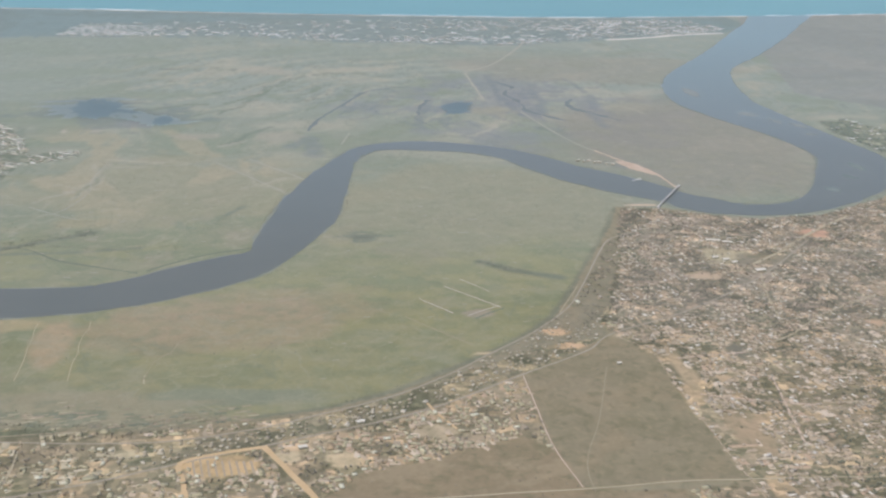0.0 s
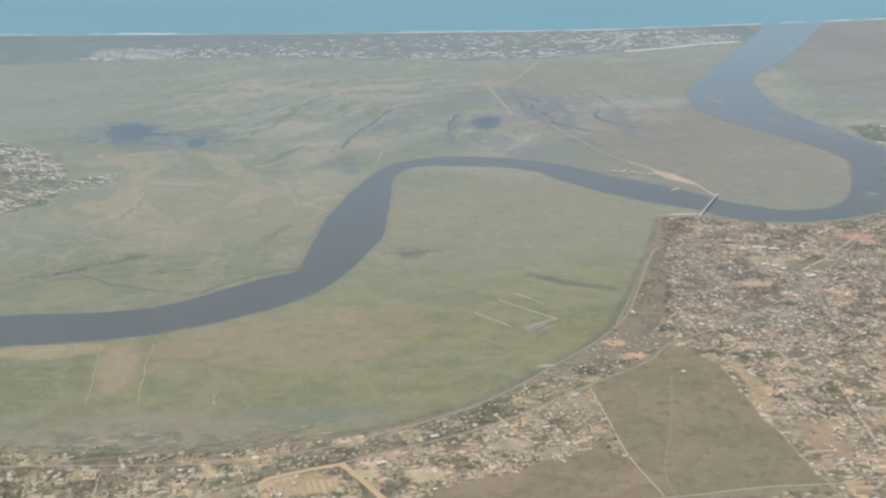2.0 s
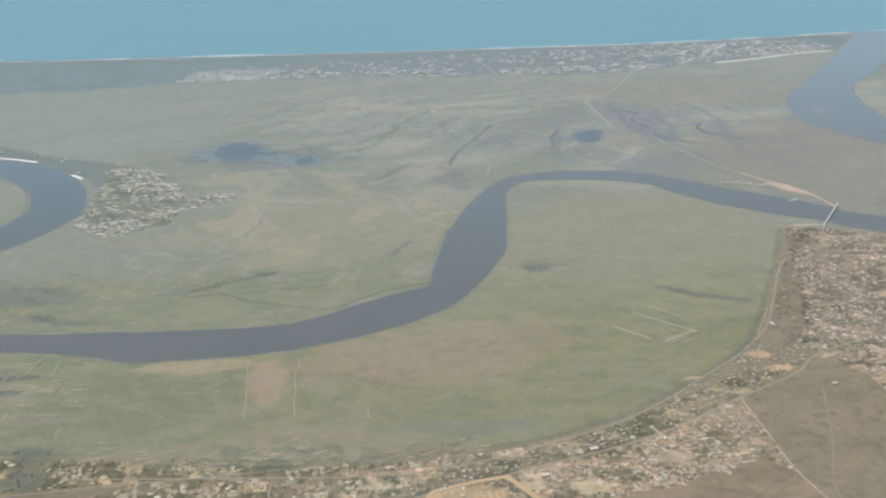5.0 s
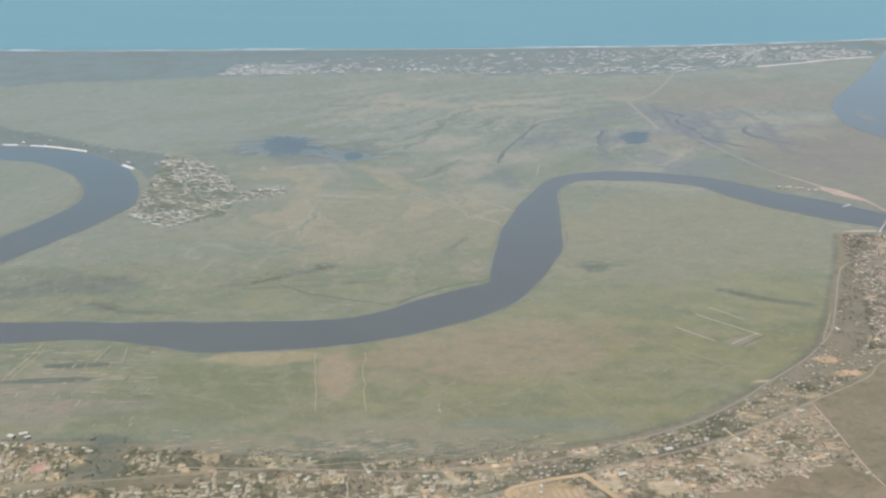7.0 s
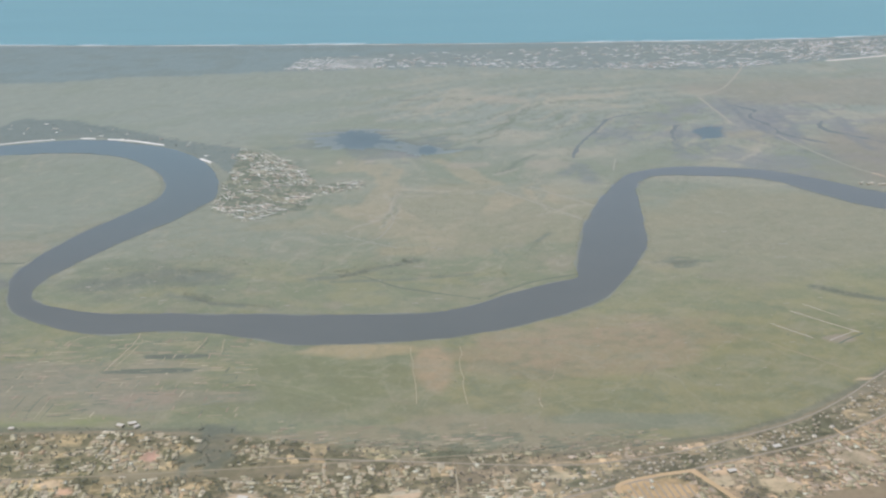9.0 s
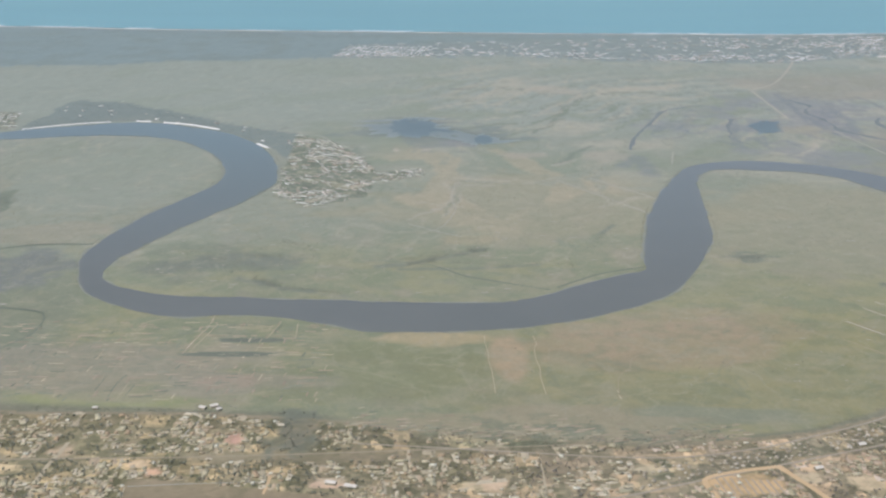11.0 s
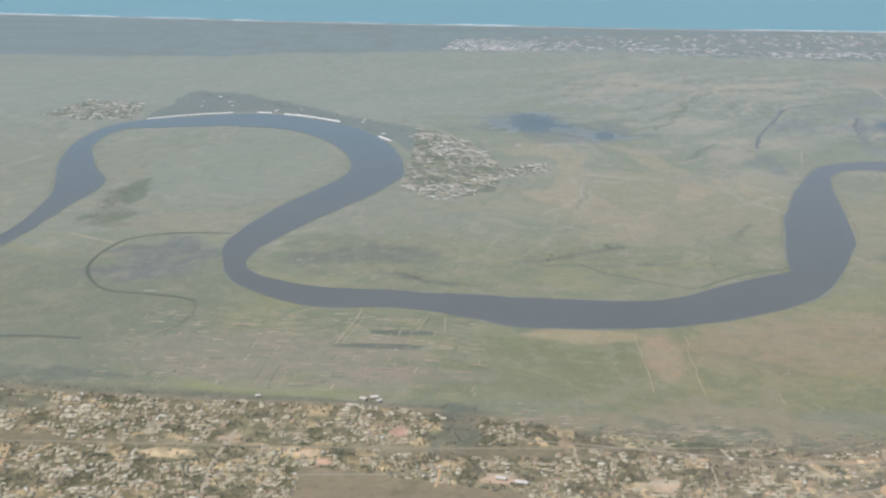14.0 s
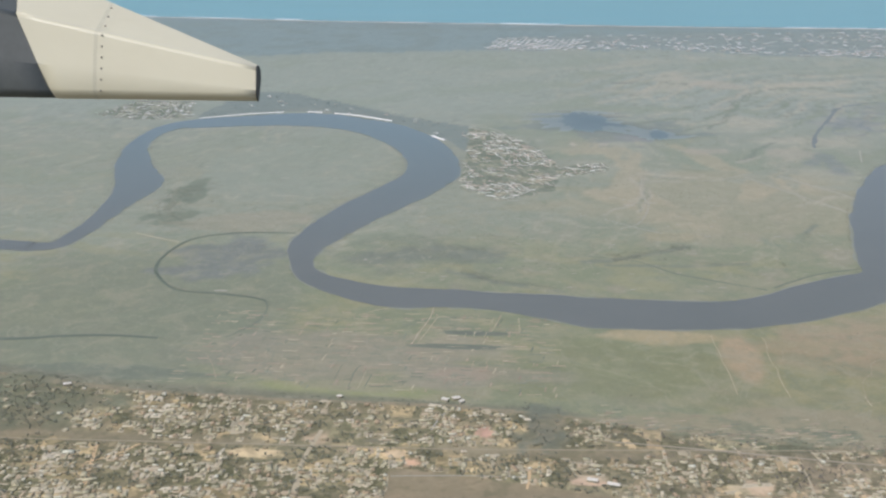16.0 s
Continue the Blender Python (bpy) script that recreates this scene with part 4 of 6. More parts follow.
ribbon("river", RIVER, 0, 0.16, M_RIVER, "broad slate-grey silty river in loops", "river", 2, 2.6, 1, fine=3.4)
ribbon("stream", STREAM[:11], 3.2, 0.13, M_STREAM, "narrow dark stream in a loop", "stream", 3, 0.9, 2)
ribbon("stream", STREAM[10:], 1.6, 0.125, M_STREAM, "thin dark end of a stream in the meadow", "stream", 3, 0.9, 3)
ribbon("stream", STREAM_WEST, 4.2, 0.13, M_STREAM, "narrow dark stream across the meadow", "stream", 3, 0.8, 4)
for k, (x, y, rx, ry, turn, seed) in enumerate(((-122, 1580, 56, 62, 0, 3), (-27, 1503, 27, 30, 0, 8), (-66, 1545, 36, 13, -0.6, 9), (-168, 1592, 34, 9, 0.1, 15), (-158, 1625, 40, 7, 0.2, 16), (-100, 1640, 30, 9, -0.2, 17), (-5, 1488, 30, 10, 0.3, 18), (-62, 1512, 34, 8, -0.5, 19))):
    patch("lake_margin", x, y, rx, ry, 0.05 + 0.005 * k, M_SHALLOW, "reedy shallow margin of a lake", "marsh", 0.5, seed + 40, turn, 0.45)
patch("lake", -119, 1574, 31, 64, 0.10, M_LAKE, "shallow blue-grey lake with a ragged edge", "lake", 0.3, 3, 0, 0.32)
patch("lake", -21, 1502, 12, 27, 0.11, M_LAKE, "small shallow blue-grey lake", "lake", 0.3, 8, 0, 0.25)
patch("lake", -78, 1560, 26, 8, 0.12, M_LAKE, "shallow flooded link between two lakes", "lake", 0.5, 9, -0.6, 0.6)
patch("pond", 381, 1585, 20, 42, 0.10, M_LAKE, "small blue-grey pond in the marsh", "pond", 0.5, 12, -0.3, 0.5)
ribbon("creek", [(325, 1740), (293, 1726), (252, 1689), (218, 1597), (188, 1525), (170, 1441)], 4.5, 0.09, M_CREEK, "narrow dark winding creek", "creek", 6, 4, 3)
ribbon("creek", [(470, 1790), (486, 1738), (470, 1690), (482, 1600), (480, 1565), (520, 1500)], 6, 0.09, M_CREEK, "old flooded channel in the marsh", "creek", 8, 8, 6)
ribbon("creek", [(345, 1640), (325, 1570), (318, 1515), (340, 1450)], 4, 0.095, M_CREEK, "old flooded channel in the marsh", "creek", 8, 8, 7)
ribbon("creek", [(560, 1650), (548, 1590), (567, 1551), (600, 1500)], 3.5, 0.095, M_CREEK, "old flooded channel in the marsh", "creek", 8, 9, 9)
ribbon("ditch", [(-125, 995), (-83, 985), (-51, 955), (-21, 940), (23, 919)], 2.0, 0.08, M_MUD, "dark drainage ditch in the meadow", "ditch", 5, 1.2, 4)
ribbon("ditch", [(119, 982), (76, 963), (49, 942), (30, 925)], 2.6, 0.08, M_MUD, "dark side channel beside the river", "ditch", 5, 1.2, 5)
patch("sandbank", 767, 1700, 11, 34, 0.22, M_SHOAL, "low grassy islet in the river", "islet", 0.4, 4)
patch("sandbank", 792, 1207, 6, 12, 0.22, M_ISLET, "low grassy islet in the river", "islet", 0.5, 5, 0.4)
patch("sandbank", 823, 1253, 7, 18, 0.22, M_ISLET, "low grassy islet in the river", "islet", 0.5, 6)
patch("sandbank", 748, 1156, 9, 9, 0.22, M_ISLET, "low grassy islet in the river", "islet", 0.5, 7)
for x, y, rx, ry, seed in ((845, 1470, 8, 18, 1), (800, 1545, 10, 16, 2), (838, 1420, 10, 8, 3), (822, 1500, 5, 20, 4)):
    patch("shoal", x, y, rx, ry, 0.19 + 0.004 * (seed % 5), M_SHOAL, "low mud shoal in the river", "shoal", 0.5, seed + 60, 0.2, 0.7)

# ---------- roads and tracks ----------
for pts, w, m, what, kind in (
        (ROAD_UPPER, 1.5, M_TAR, "worn grey-brown road along the foot of the slope", "road"),
        (ROAD_LOWER, 1.6, M_TAR, "worn grey-brown road through the houses", "road"),
        ([(529, 1095), (519, 1072), (508, 1045), (500, 1012)], 1.2, M_TRACK, "pale road from the bridge into the town", "road"),
        ([(362, 813), (379, 848), (391, 873)], 0.6, M_TRACK, "thin pale track beside the road", "track"),
        (ROAD_WEST, 1.3, M_DULL, "straight pale earth road between the quarters", "road"),
        ([(136, 614), (152, 583), (167, 553), (180, 510)], 4.0, M_DIRT, "orange dirt road out of the town", "dirt road"),
        ([(136, 613), (112, 607), (89, 597), (93, 575), (98, 545)], 3.2, M_DIRT, "orange dirt road round the cleared lots", "dirt road"),
        ([(312, 702), (312, 655), (312, 602), (319, 553)], 0.8, M_SANDY, "orange dirt track along the dark field", "dirt track"),
        ([(374, 712), (360, 668), (347, 629), (332, 593), (326, 570), (325, 548)], 0.5, M_DULL, "thin earth path across the dark field", "path"),
        (FIELD_ROAD, 1.3, M_TRACK, "pale earth road along the foot of the dark field", "road"),
        ([(-271, 1535), (-239, 1517), (-207, 1444), (-187, 1403), (-161, 1328)], 2.0, M_FAINT, "pale track round the riverside village", "track"),
        ([(-107, 1114), (-76, 1087), (-52, 1070)], 1.2, M_FAINT, "faint pale path on the plain", "path"),
        (PATH_A, 1.0, M_FAINT, "faint pale path on the plain", "path"),
        (PATH_B, 1.8, M_FAINT, "broad pale track across the plain", "track"),
        (PATH_C, 1.0, M_FAINT, "winding pale path on the plain", "path"),
        ([(-263, 780), (-258, 811), (-254, 836), (-254, 856)], 0.5, M_SANDY, "orange path through the garden plots to the river", "path"),
        ([(-258, 784), (-252, 815), (-248, 838)], 0.5, M_TRACK, "thin pale path through the garden plots", "path"),
        ([(-209, 786), (-203, 814), (-198, 843)], 0.6, M_TRACK, "thin pale path through the garden plots", "path"),
        ([(-184, 840), (-182, 812)], 0.5, M_TRACK, "thin pale path through the garden plots", "path"),
        ([(-297, 700), (-297, 728), (-294, 742)], 0.7, M_MUD, "dark furrow between garden plots", "furrow"),
        ([(-286, 702), (-284, 726)], 0.6, M_MUD, "dark furrow between garden plots", "furrow"),
        ([(-309, 716), (-308, 739)], 0.5, M_MUD, "dark furrow between garden plots", "furrow"),
        ([(-290, 701), (-289, 730)], 0.4, M_TRACK, "thin pale strip between garden plots", "strip"),
        ([(-312, 836), (-296, 850), (-290, 852)], 0.6, M_TRACK, "thin pale path by the river bank", "path"),
        ([(-411, 749), (-400, 728), (-393, 710)], 0.5, M_DULL, "thin pale path across the garden plots", "path"),
        ([(-244, 553), (-222, 556), (-196, 553)], 1.8, M_FAINT, "pale strip of stubble in the fallow field", "strip"),
        ([(-205, 549), (-180, 551), (-160, 547)], 1.2, M_FAINT, "pale strip of stubble in the fallow field", "strip"),
        ([(-252, 560), (-251, 575), (-253, 588)], 0.8, M_TRACK, "pale path along the fallow field", "path"),
        ([(-114, 562), (-74, 547)], 1.1, M_TRACK, "pale earth wall of a compound", "wall"),
        ([(392, 768), (406, 752), (415, 729), (415, 700), (416, 632), (419, 555), (424, 500)], 0.4, M_SANDY, "sandy street beside the dark field", "street"),
        ([(572, 1168), (563, 1240), (539, 1290), (520, 1335)], 3.4, M_SANDY, "reddish sandy road up to the bridge", "road"),
        ([(520, 1335), (506, 1369), (486, 1460), (470, 1560)], 2.6, M_FAINT, "faint pale road across the plain", "road"),
        ([(431, 1862), (429, 1647)], 4.5, M_FAINT, "straight pale dike across the marsh", "dike"),
        ([(434, 1874), (493, 1949), (574, 2142), (600, 2230)], 4.5, M_FAINT, "pale road to the coast", "road"),
        ([(770, 2236), (860, 2270), (960, 2318), (1052, 2345)], 14.0, M_BEACH, "pale sandy road at the edge of the coastal town", "road"),
        ([(-36, 817), (-36, 800), (-34, 785), (-34, 768), (-32, 750), (-31, 714)], 0.45, M_TRACK, "straight pale field dike", "dike"),
        ([(2, 815), (3, 800), (1, 790), (1, 770), (3, 757), (2, 742), (4, 712)], 0.5, M_TRACK, "straight pale field dike", "dike"),
        ([(254, 850), (266, 834), (278, 818)], 1.1, M_PLOT, "pale earth bank of a meadow plot", "bank"),
        ([(278, 877), (298, 852), (318, 828)], 1.2, M_PLOT, "pale earth bank of a meadow plot", "bank"),
        ([(293, 893), (304, 878), (314, 863)], 0.9, M_PLOT, "pale earth bank of a meadow plot", "bank"),
        ([(289, 812), (302, 822), (316, 831)], 0.9, M_PLOT, "pale earth bank of a meadow plot", "bank"),
        ([(294, 806), (306, 816), (320, 826)], 1.6, M_MUD, "dark ditch beside a meadow plot", "ditch"),
        ([(240, 812), (257, 790), (284, 756)], 0.8, M_DULL, "pale path across the meadow", "path"),
        ([(540, 900), (600, 950), (650, 1000), (720, 1060)], 3.5, M_TRACK, "pale earth street in the town", "street"),
        ([(180, 1180), (150, 1230), (120, 1270), (100, 1300)], 2.4, M_FAINT, "faint pale path on the plain", "path"),
        ([(210, 1370), (222, 1430)], 2.2, M_FAINT, "faint pale path on the plain", "path"),
        ([(-233, 645), (-230, 660), (-224, 676)], 1.2, M_FAINT, "pale path from the houses to the meadow", "path"),
        ([(-170, 604), (-169, 592), (-170, 578)], 2.0, M_DIRT, "orange dirt lane between the houses", "lane"),
        ([(-308, 597), (-304, 580), (-302, 560)], 1.3, M_TRACK, "pale earth lane between the houses", "lane"),
        ([(-413, 612), (-421, 600), (-438, 586)], 1.6, M_DIRT, "orange dirt lane between the houses", "lane"),
        ([(-251, 586), (-210, 590), (-170, 592)], 0.9, M_FAINT, "pale path along the fallow field", "path"),
        ([(55, 704), (54, 712), (54, 719)], 0.8, M_TRACK, "short pale path in the meadow", "path"),
        ([(54, 712), (58, 741), (68, 756), (75, 777), (110, 792)], 0.4, M_DULL, "winding pale path in the meadow", "path"),
        ([(-14, 660), (-5, 659)], 1.0, M_TRACK, "short pale track at the meadow's edge", "track"),
        ([(2, 635), (16, 638), (30, 640)], 1.5, M_TRACK, "pale earth road below the slope", "road"),
        ([(-7, 618), (-6, 602), (-6, 580)], 1.2, M_TRACK, "pale earth lane between the houses", "lane"),
        ([(240, 667), (246, 650), (256, 628)], 1.8, M_DIRT, "orange dirt lane between the houses", "lane"),
        ([(427, 666), (450, 658), (500, 645)], 1.8, M_SANDY, "sandy lane between the houses", "lane"),
        ([(430, 724), (458, 728), (484, 731)], 1.6, M_SANDY, "sandy lane between the houses", "lane"),
        ([(487, 690), (480, 650), (470, 595)], 1.6, M_SANDY, "sandy lane between the houses", "lane"),
        ([(484, 731), (530, 760), (575, 800), (640, 840)], 1.5, M_TRACK, "pale earth lane between the houses", "lane"),
        ([(533, 782), (545, 840), (561, 896)], 1.5, M_TRACK, "pale earth lane between the houses", "lane"),
        ([(-567, 1031), (-536, 1016), (-516, 1007)], 1.8, M_TRACK, "pale earth track near the stream", "track"),
        ([(-467, 1175), (-436, 1175)], 2.0, M_FAINT, "short pale track in the meadow", "track"),
        ([(-428, 560), (-434, 585), (-440, 610)], 2.5, M_DIRT, "orange dirt lane between the houses", "lane"),
        ([(-300, 520), (-304, 560), (-306, 605), (-303, 640)], 3.0, M_TRACK, "pale earth lane between the houses", "lane")):
    ribbon(kind.replace(" ", "_"), pts, w, 0.06 + 0.004 * (len(bpy.data.objects) % 9), m, what, kind, 5, w * 0.25, len(bpy.data.objects))
patch("sand_flat", 550, 1252, 9, 36, 0.07, M_SANDY, "bare reddish sand beside the bridge road", "sand", 0.5, 3, 0.35)
patch("sand_flat", 512, 1103, 18, 4, 0.075, M_SANDY, "bare reddish sand at the bridge foot", "sand", 0.5, 5)
for i in range(9):
    u = 96 + i * 4.2
    ribbon("lot_strip", [(u, 600 - i * 0.4), (u + 3, 580)], 1.4, 0.10 + 0.004 * i, M_YARD_EAST, "pale strip of a cleared building lot", "lot", 4, 0.3, i)


# ---------- garden strips and marks in the meadows ----------


def strips(name, x, y, long, wide, turn, mat, z, label, category, seed):
    """Many thin garden beds, furrows or mounds, in one mesh; each a low bank."""
    r = np.random.default_rng(seed)
    v = [(-0.5, -0.5, 0), (0.5, -0.5, 0), (0.5, 0.5, 0), (-0.5, 0.5, 0), (-0.46, -0.3, 1), (0.46, -0.3, 1), (0.46, 0.3, 1), (-0.46, 0.3, 1)]
    f = [(4, 5, 6, 7), (0, 1, 5, 4), (1, 2, 6, 5), (2, 3, 7, 6), (3, 0, 4, 7)]
    n = len(x)
    return copies_mesh(name, v, f, [0] * 5, [mat], x, y, turn + r.normal(0, 0.04, n), np.stack([long * r.uniform(0.4, 1.3, n), wide * r.uniform(0.5, 1.4, n)], 1), z * r.uniform(0.6, 1.2, n), label, category)


M_BED_PALE = two_tone("dry_garden_bed", (0.24, 0.215, 0.145), (0.30, 0.26, 0.18), 0.05, spread="island")
M_BED_DARK = two_tone("damp_garden_bed", (0.118, 0.132, 0.098), (0.145, 0.155, 0.115), 0.05, spread="island")
M_BED_BROWN = two_tone("brown_garden_bed", (0.22, 0.175, 0.13), (0.26, 0.205, 0.15), 0.05, spread="island")
bed = np.random.default_rng(21)
for mat, count, seed, label in ((M_BED_PALE, 170, 1, "thin dry garden beds in the riverside plots"), (M_BED_DARK, 180, 2, "thin damp garden beds in the riverside plots"), (M_BED_BROWN, 150, 3, "thin brown garden beds in the riverside plots")):
    u, v = bed.uniform(-430, -150, count), bed.uniform(700, 845, count)
    u, v = np.round(u / 9) * 9 + bed.normal(0, 1.5, count), np.round(v / 4.5) * 4.5 + bed.normal(0, 0.5, count)
    upright = bed.random(count) < 0.25
    strips("garden_beds", u[upright], v[upright], 8.0, 0.9, 1.45, mat, 0.22 + 0.02 * seed, label, "garden beds", seed + 30)
    u, v = u[~upright], v[~upright]
    strips("garden_beds", u, v, 9.0, 1.1, 0.03, mat, 0.10 + 0.02 * seed, label, "garden beds", seed)
u, v = bed.uniform(-880, 900, 150), bed.uniform(880, 2050, 150)
ok = far_from(spline(RIVER, 25), u, v) > 70
strips("dry_mounds", u[ok], v[ok], 11.0, 2.2, 0.0, M_FAINT, 0.12, "pale dry mounds scattered over the plain", "mounds", 5)
u, v = bed.uniform(-360, 140, 160), bed.uniform(905, 1150, 160)
ok = far_from(spline(RIVER, 25), u, v) > 45
strips("dry_mounds", u[ok], v[ok], 5.0, 1.2, 0.1, M_FAINT, 0.11, "small pale dry mounds in the meadow north of the river", "mounds", 11)
u, v = bed.uniform(60, 370, 90), bed.uniform(700, 1100, 90)
ok = (far_from(spline(RIVER, 25), u, v) > 55) & ~inside(TOWN_EAST, u, v) & (v > np.interp(u, [60, 175, 263, 312, 355, 390], [655, 672, 725, 765, 815, 880]))
strips("dry_mounds", u[ok], v[ok], 4.0, 0.8, 0.1, M_FAINT, 0.10, "pale dry mounds scattered over the meadow", "mounds", 6)
for mat, seed in ((M_BED_PALE, 7), (M_BED_BROWN, 8), (M_BED_DARK, 9)):
    u = bed.uniform(-130, 130, 90)
    v = np.interp(u, [-130, -44, 63, 130], [664, 650, 641, 648]) + np.abs(bed.normal(0, 11, 90)) + 14 * smooth(40, 0, np.abs(u - 5)) * bed.random(90)
    strips("dry_streaks", u, v, 6.5, 0.9, 0.15, mat, 0.10 + 0.01 * seed, "dry streaks of grass and earth at the foot of the slope", "streaks", seed)
patch("field_pond", -215, 806, 25, 4.5, 0.10, M_MUD, "dark narrow flooded plot", "pond", 0.4, 21)
patch("field_pond", -230, 779, 36, 4.5, 0.10, M_MUD, "dark narrow flooded plot", "pond", 0.4, 22)

# ---------- trees ----------


def clump(v, f, cx, cy, cz, r, flat, sides, rnd):
    """A small uneven tuft of leaves."""
    k = len(v)
    top, low = [], []
    for ring, (hz, hr) in enumerate(((0.55, 0.62), (-0.25, 0.95))):
        for i in range(sides):
            a = 2 * math.pi * (i + 0.5 * ring) / sides
            q = r * hr * rnd.uniform(0.75, 1.25)
            v.append((cx + q * math.cos(a), cy + q * math.sin(a), cz + flat * r * hz * rnd.uniform(0.7, 1.3)))
    v.append((cx, cy, cz + flat * r * rnd.uniform(0.85, 1.15)))
    v.append((cx, cy, cz - flat * r * 0.7))
    for i in range(sides):
        j = (i + 1) % sides
        f.append((k + i, k + j, k + 2 * sides))
        f.append((k + sides + i, k + j, k + i))
        f.append((k + sides + i, k + sides + j, k + j))
        f.append((k + sides + j, k + sides + i, k + 2 * sides + 1))


def crown_shape(rnd, tufts, sides, wide=1.7, tall=1.6, foot=0.9):
    v, f = [], []
    for i in range(tufts):
        a, d = rnd.uniform(0, 6.28), wide * math.sqrt(rnd.random()) * 0.75
        clump(v, f, d * math.cos(a), d * math.sin(a), foot + tall * rnd.uniform(0.25, 0.85) * (1 - 0.35 * d / wide), rnd.uniform(0.45, 0.8) * wide / 1.7, 0.75, sides, rnd)
    return v, f


def trunk_shape(rnd, sides=6):
    """A tapered trunk with three limbs."""
    v, f = [], []

    def limb(a, b, r0, r1):
        k = len(v)
        d = (Vector(b) - Vector(a)).normalized()
        u = d.orthogonal().normalized()
        w = d.cross(u)
        for p, r in ((a, r0), (b, r1)):
            for i in range(sides):
                t = 2 * math.pi * i / sides
                v.append(tuple(Vector(p) + (u * math.cos(t) + w * math.sin(t)) * r))
        for i in range(sides):
            j = (i + 1) % sides
            f.append((k + i, k + j, k + sides + j, k + sides + i))
        f.append(tuple(k + sides + i for i in range(sides)))
    limb((0, 0, -0.05), (0.05, 0, 1.1), 0.17, 0.11)
    for i in range(3):
        a = i * 2.1 + rnd.uniform(-0.4, 0.4)
        limb((0.05, 0, 0.9), (0.8 * math.cos(a), 0.8 * math.sin(a), 1.75), 0.085, 0.035)
    return v, f


def make_tree(rnd, label):
    tree = tagged(new("tree"), label, "tree", "trees of the near quarters")
    mesh_object("trunk", *trunk_shape(rnd), M_BARK, tree)
    mesh_object("crown", *crown_shape(rnd, 14, 6), M_LEAF, tree)
    return tree


# ---------- houses ----------
M_YARD_OWN = palette("swept_sand_yard_of_one", YARDS, "object", 0.95, 0.3)


def gable_shape(w, d, h, rise, over=0.18):
    """Walls with gable tops, and a folded roof sheet with thickness."""
    a, b = w / 2, d / 2
    wv = [(-a, -b, -0.05), (a, -b, -0.05), (a, b, -0.05), (-a, b, -0.05), (-a, -b, h), (a, -b, h), (a, b, h), (-a, b, h), (-a, 0, h + rise), (a, 0, h + rise)]
    wf = [(0, 1, 5, 4), (2, 3, 7, 6), (1, 2, 6, 9, 5), (3, 0, 4, 8, 7)]
    p, q, s = a + over, b + over, rise * over / b
    rv = []
    for z in (0.02, 0.10):
        rv += [(-p, -q, h - s + z), (p, -q, h - s + z), (p, 0, h + rise + z), (-p, 0, h + rise + z), (-p, q, h - s + z), (p, q, h - s + z)]
    rf = [(6, 7, 8, 9), (9, 8, 11, 10), (1, 0, 3, 2), (2, 3, 4, 5), (0, 1, 7, 6), (5, 4, 10, 11), (1, 2, 8, 7), (2, 5, 11, 8), (3, 0, 6, 9), (4, 3, 9, 10)]
    return wv, wf, rv, rf


def shed_shape(w, d, h, rise, over=0.18):
    """Walls under one sloping roof sheet."""
    a, b = w / 2, d / 2
    wv = [(-a, -b, -0.05), (a, -b, -0.05), (a, b, -0.05), (-a, b, -0.05), (-a, -b, h), (a, -b, h), (a, b, h + rise), (-a, b, h + rise)]
    wf = [(0, 1, 5, 4), (1, 2, 6, 5), (2, 3, 7, 6), (3, 0, 4, 7)]
    p, q, s = a + over, b + over, rise * over / d
    rv = []
    for z in (0.02, 0.10):
        rv += [(-p, -q, h - s + z), (p, -q, h - s + z), (p, q, h + rise + s + z), (-p, q, h + rise + s + z)]
    rf = [(4, 5, 6, 7), (3, 2, 1, 0), (0, 1, 5, 4), (1, 2, 6, 5), (2, 3, 7, 6), (3, 0, 4, 7)]
    return wv, wf, rv, rf


def hip_shape(w, d, h, rise, over=0.2):
    """Walls under a hipped roof."""
    a, b = w / 2, d / 2
    wv = [(-a, -b, -0.05), (a, -b, -0.05), (a, b, -0.05), (-a, b, -0.05), (-a, -b, h), (a, -b, h), (a, b, h), (-a, b, h)]
    wf = [(0, 1, 5, 4), (1, 2, 6, 5), (2, 3, 7, 6), (3, 0, 4, 7)]
    p, q, r = a + over, b + over, max(0.2, a - b)
    rv = [(-p, -q, h - 0.05), (p, -q, h - 0.05), (p, q, h - 0.05), (-p, q, h - 0.05), (-p, -q, h + 0.04), (p, -q, h + 0.04), (p, q, h + 0.04), (-p, q, h + 0.04), (-r, 0, h + rise), (r, 0, h + rise)]
    rf = [(4, 5, 9, 8), (5, 6, 9), (6, 7, 8, 9), (7, 4, 8), (0, 1, 5, 4), (1, 2, 6, 5), (2, 3, 7, 6), (3, 0, 4, 7), (3, 2, 1, 0)]
    return wv, wf, rv, rf


SHAPES = [(gable_shape, 3.4, 2.3, 0.95, 0.55), (shed_shape, 2.6, 2.1, 0.9, 0.3), (hip_shape, 3.2, 2.7, 0.95, 0.7), (gable_shape, 4.6, 2.4, 1.0, 0.55), (shed_shape, 1.9, 1.6, 0.8, 0.2)]
HOUSE_WORDS = ["small rendered house with a metal gable roof in a sandy yard", "small flat house with a sloping sheet roof", "small rendered house with a hipped roof among trees",
               "long low house with a metal gable roof", "little outbuilding with a sloping sheet roof"]


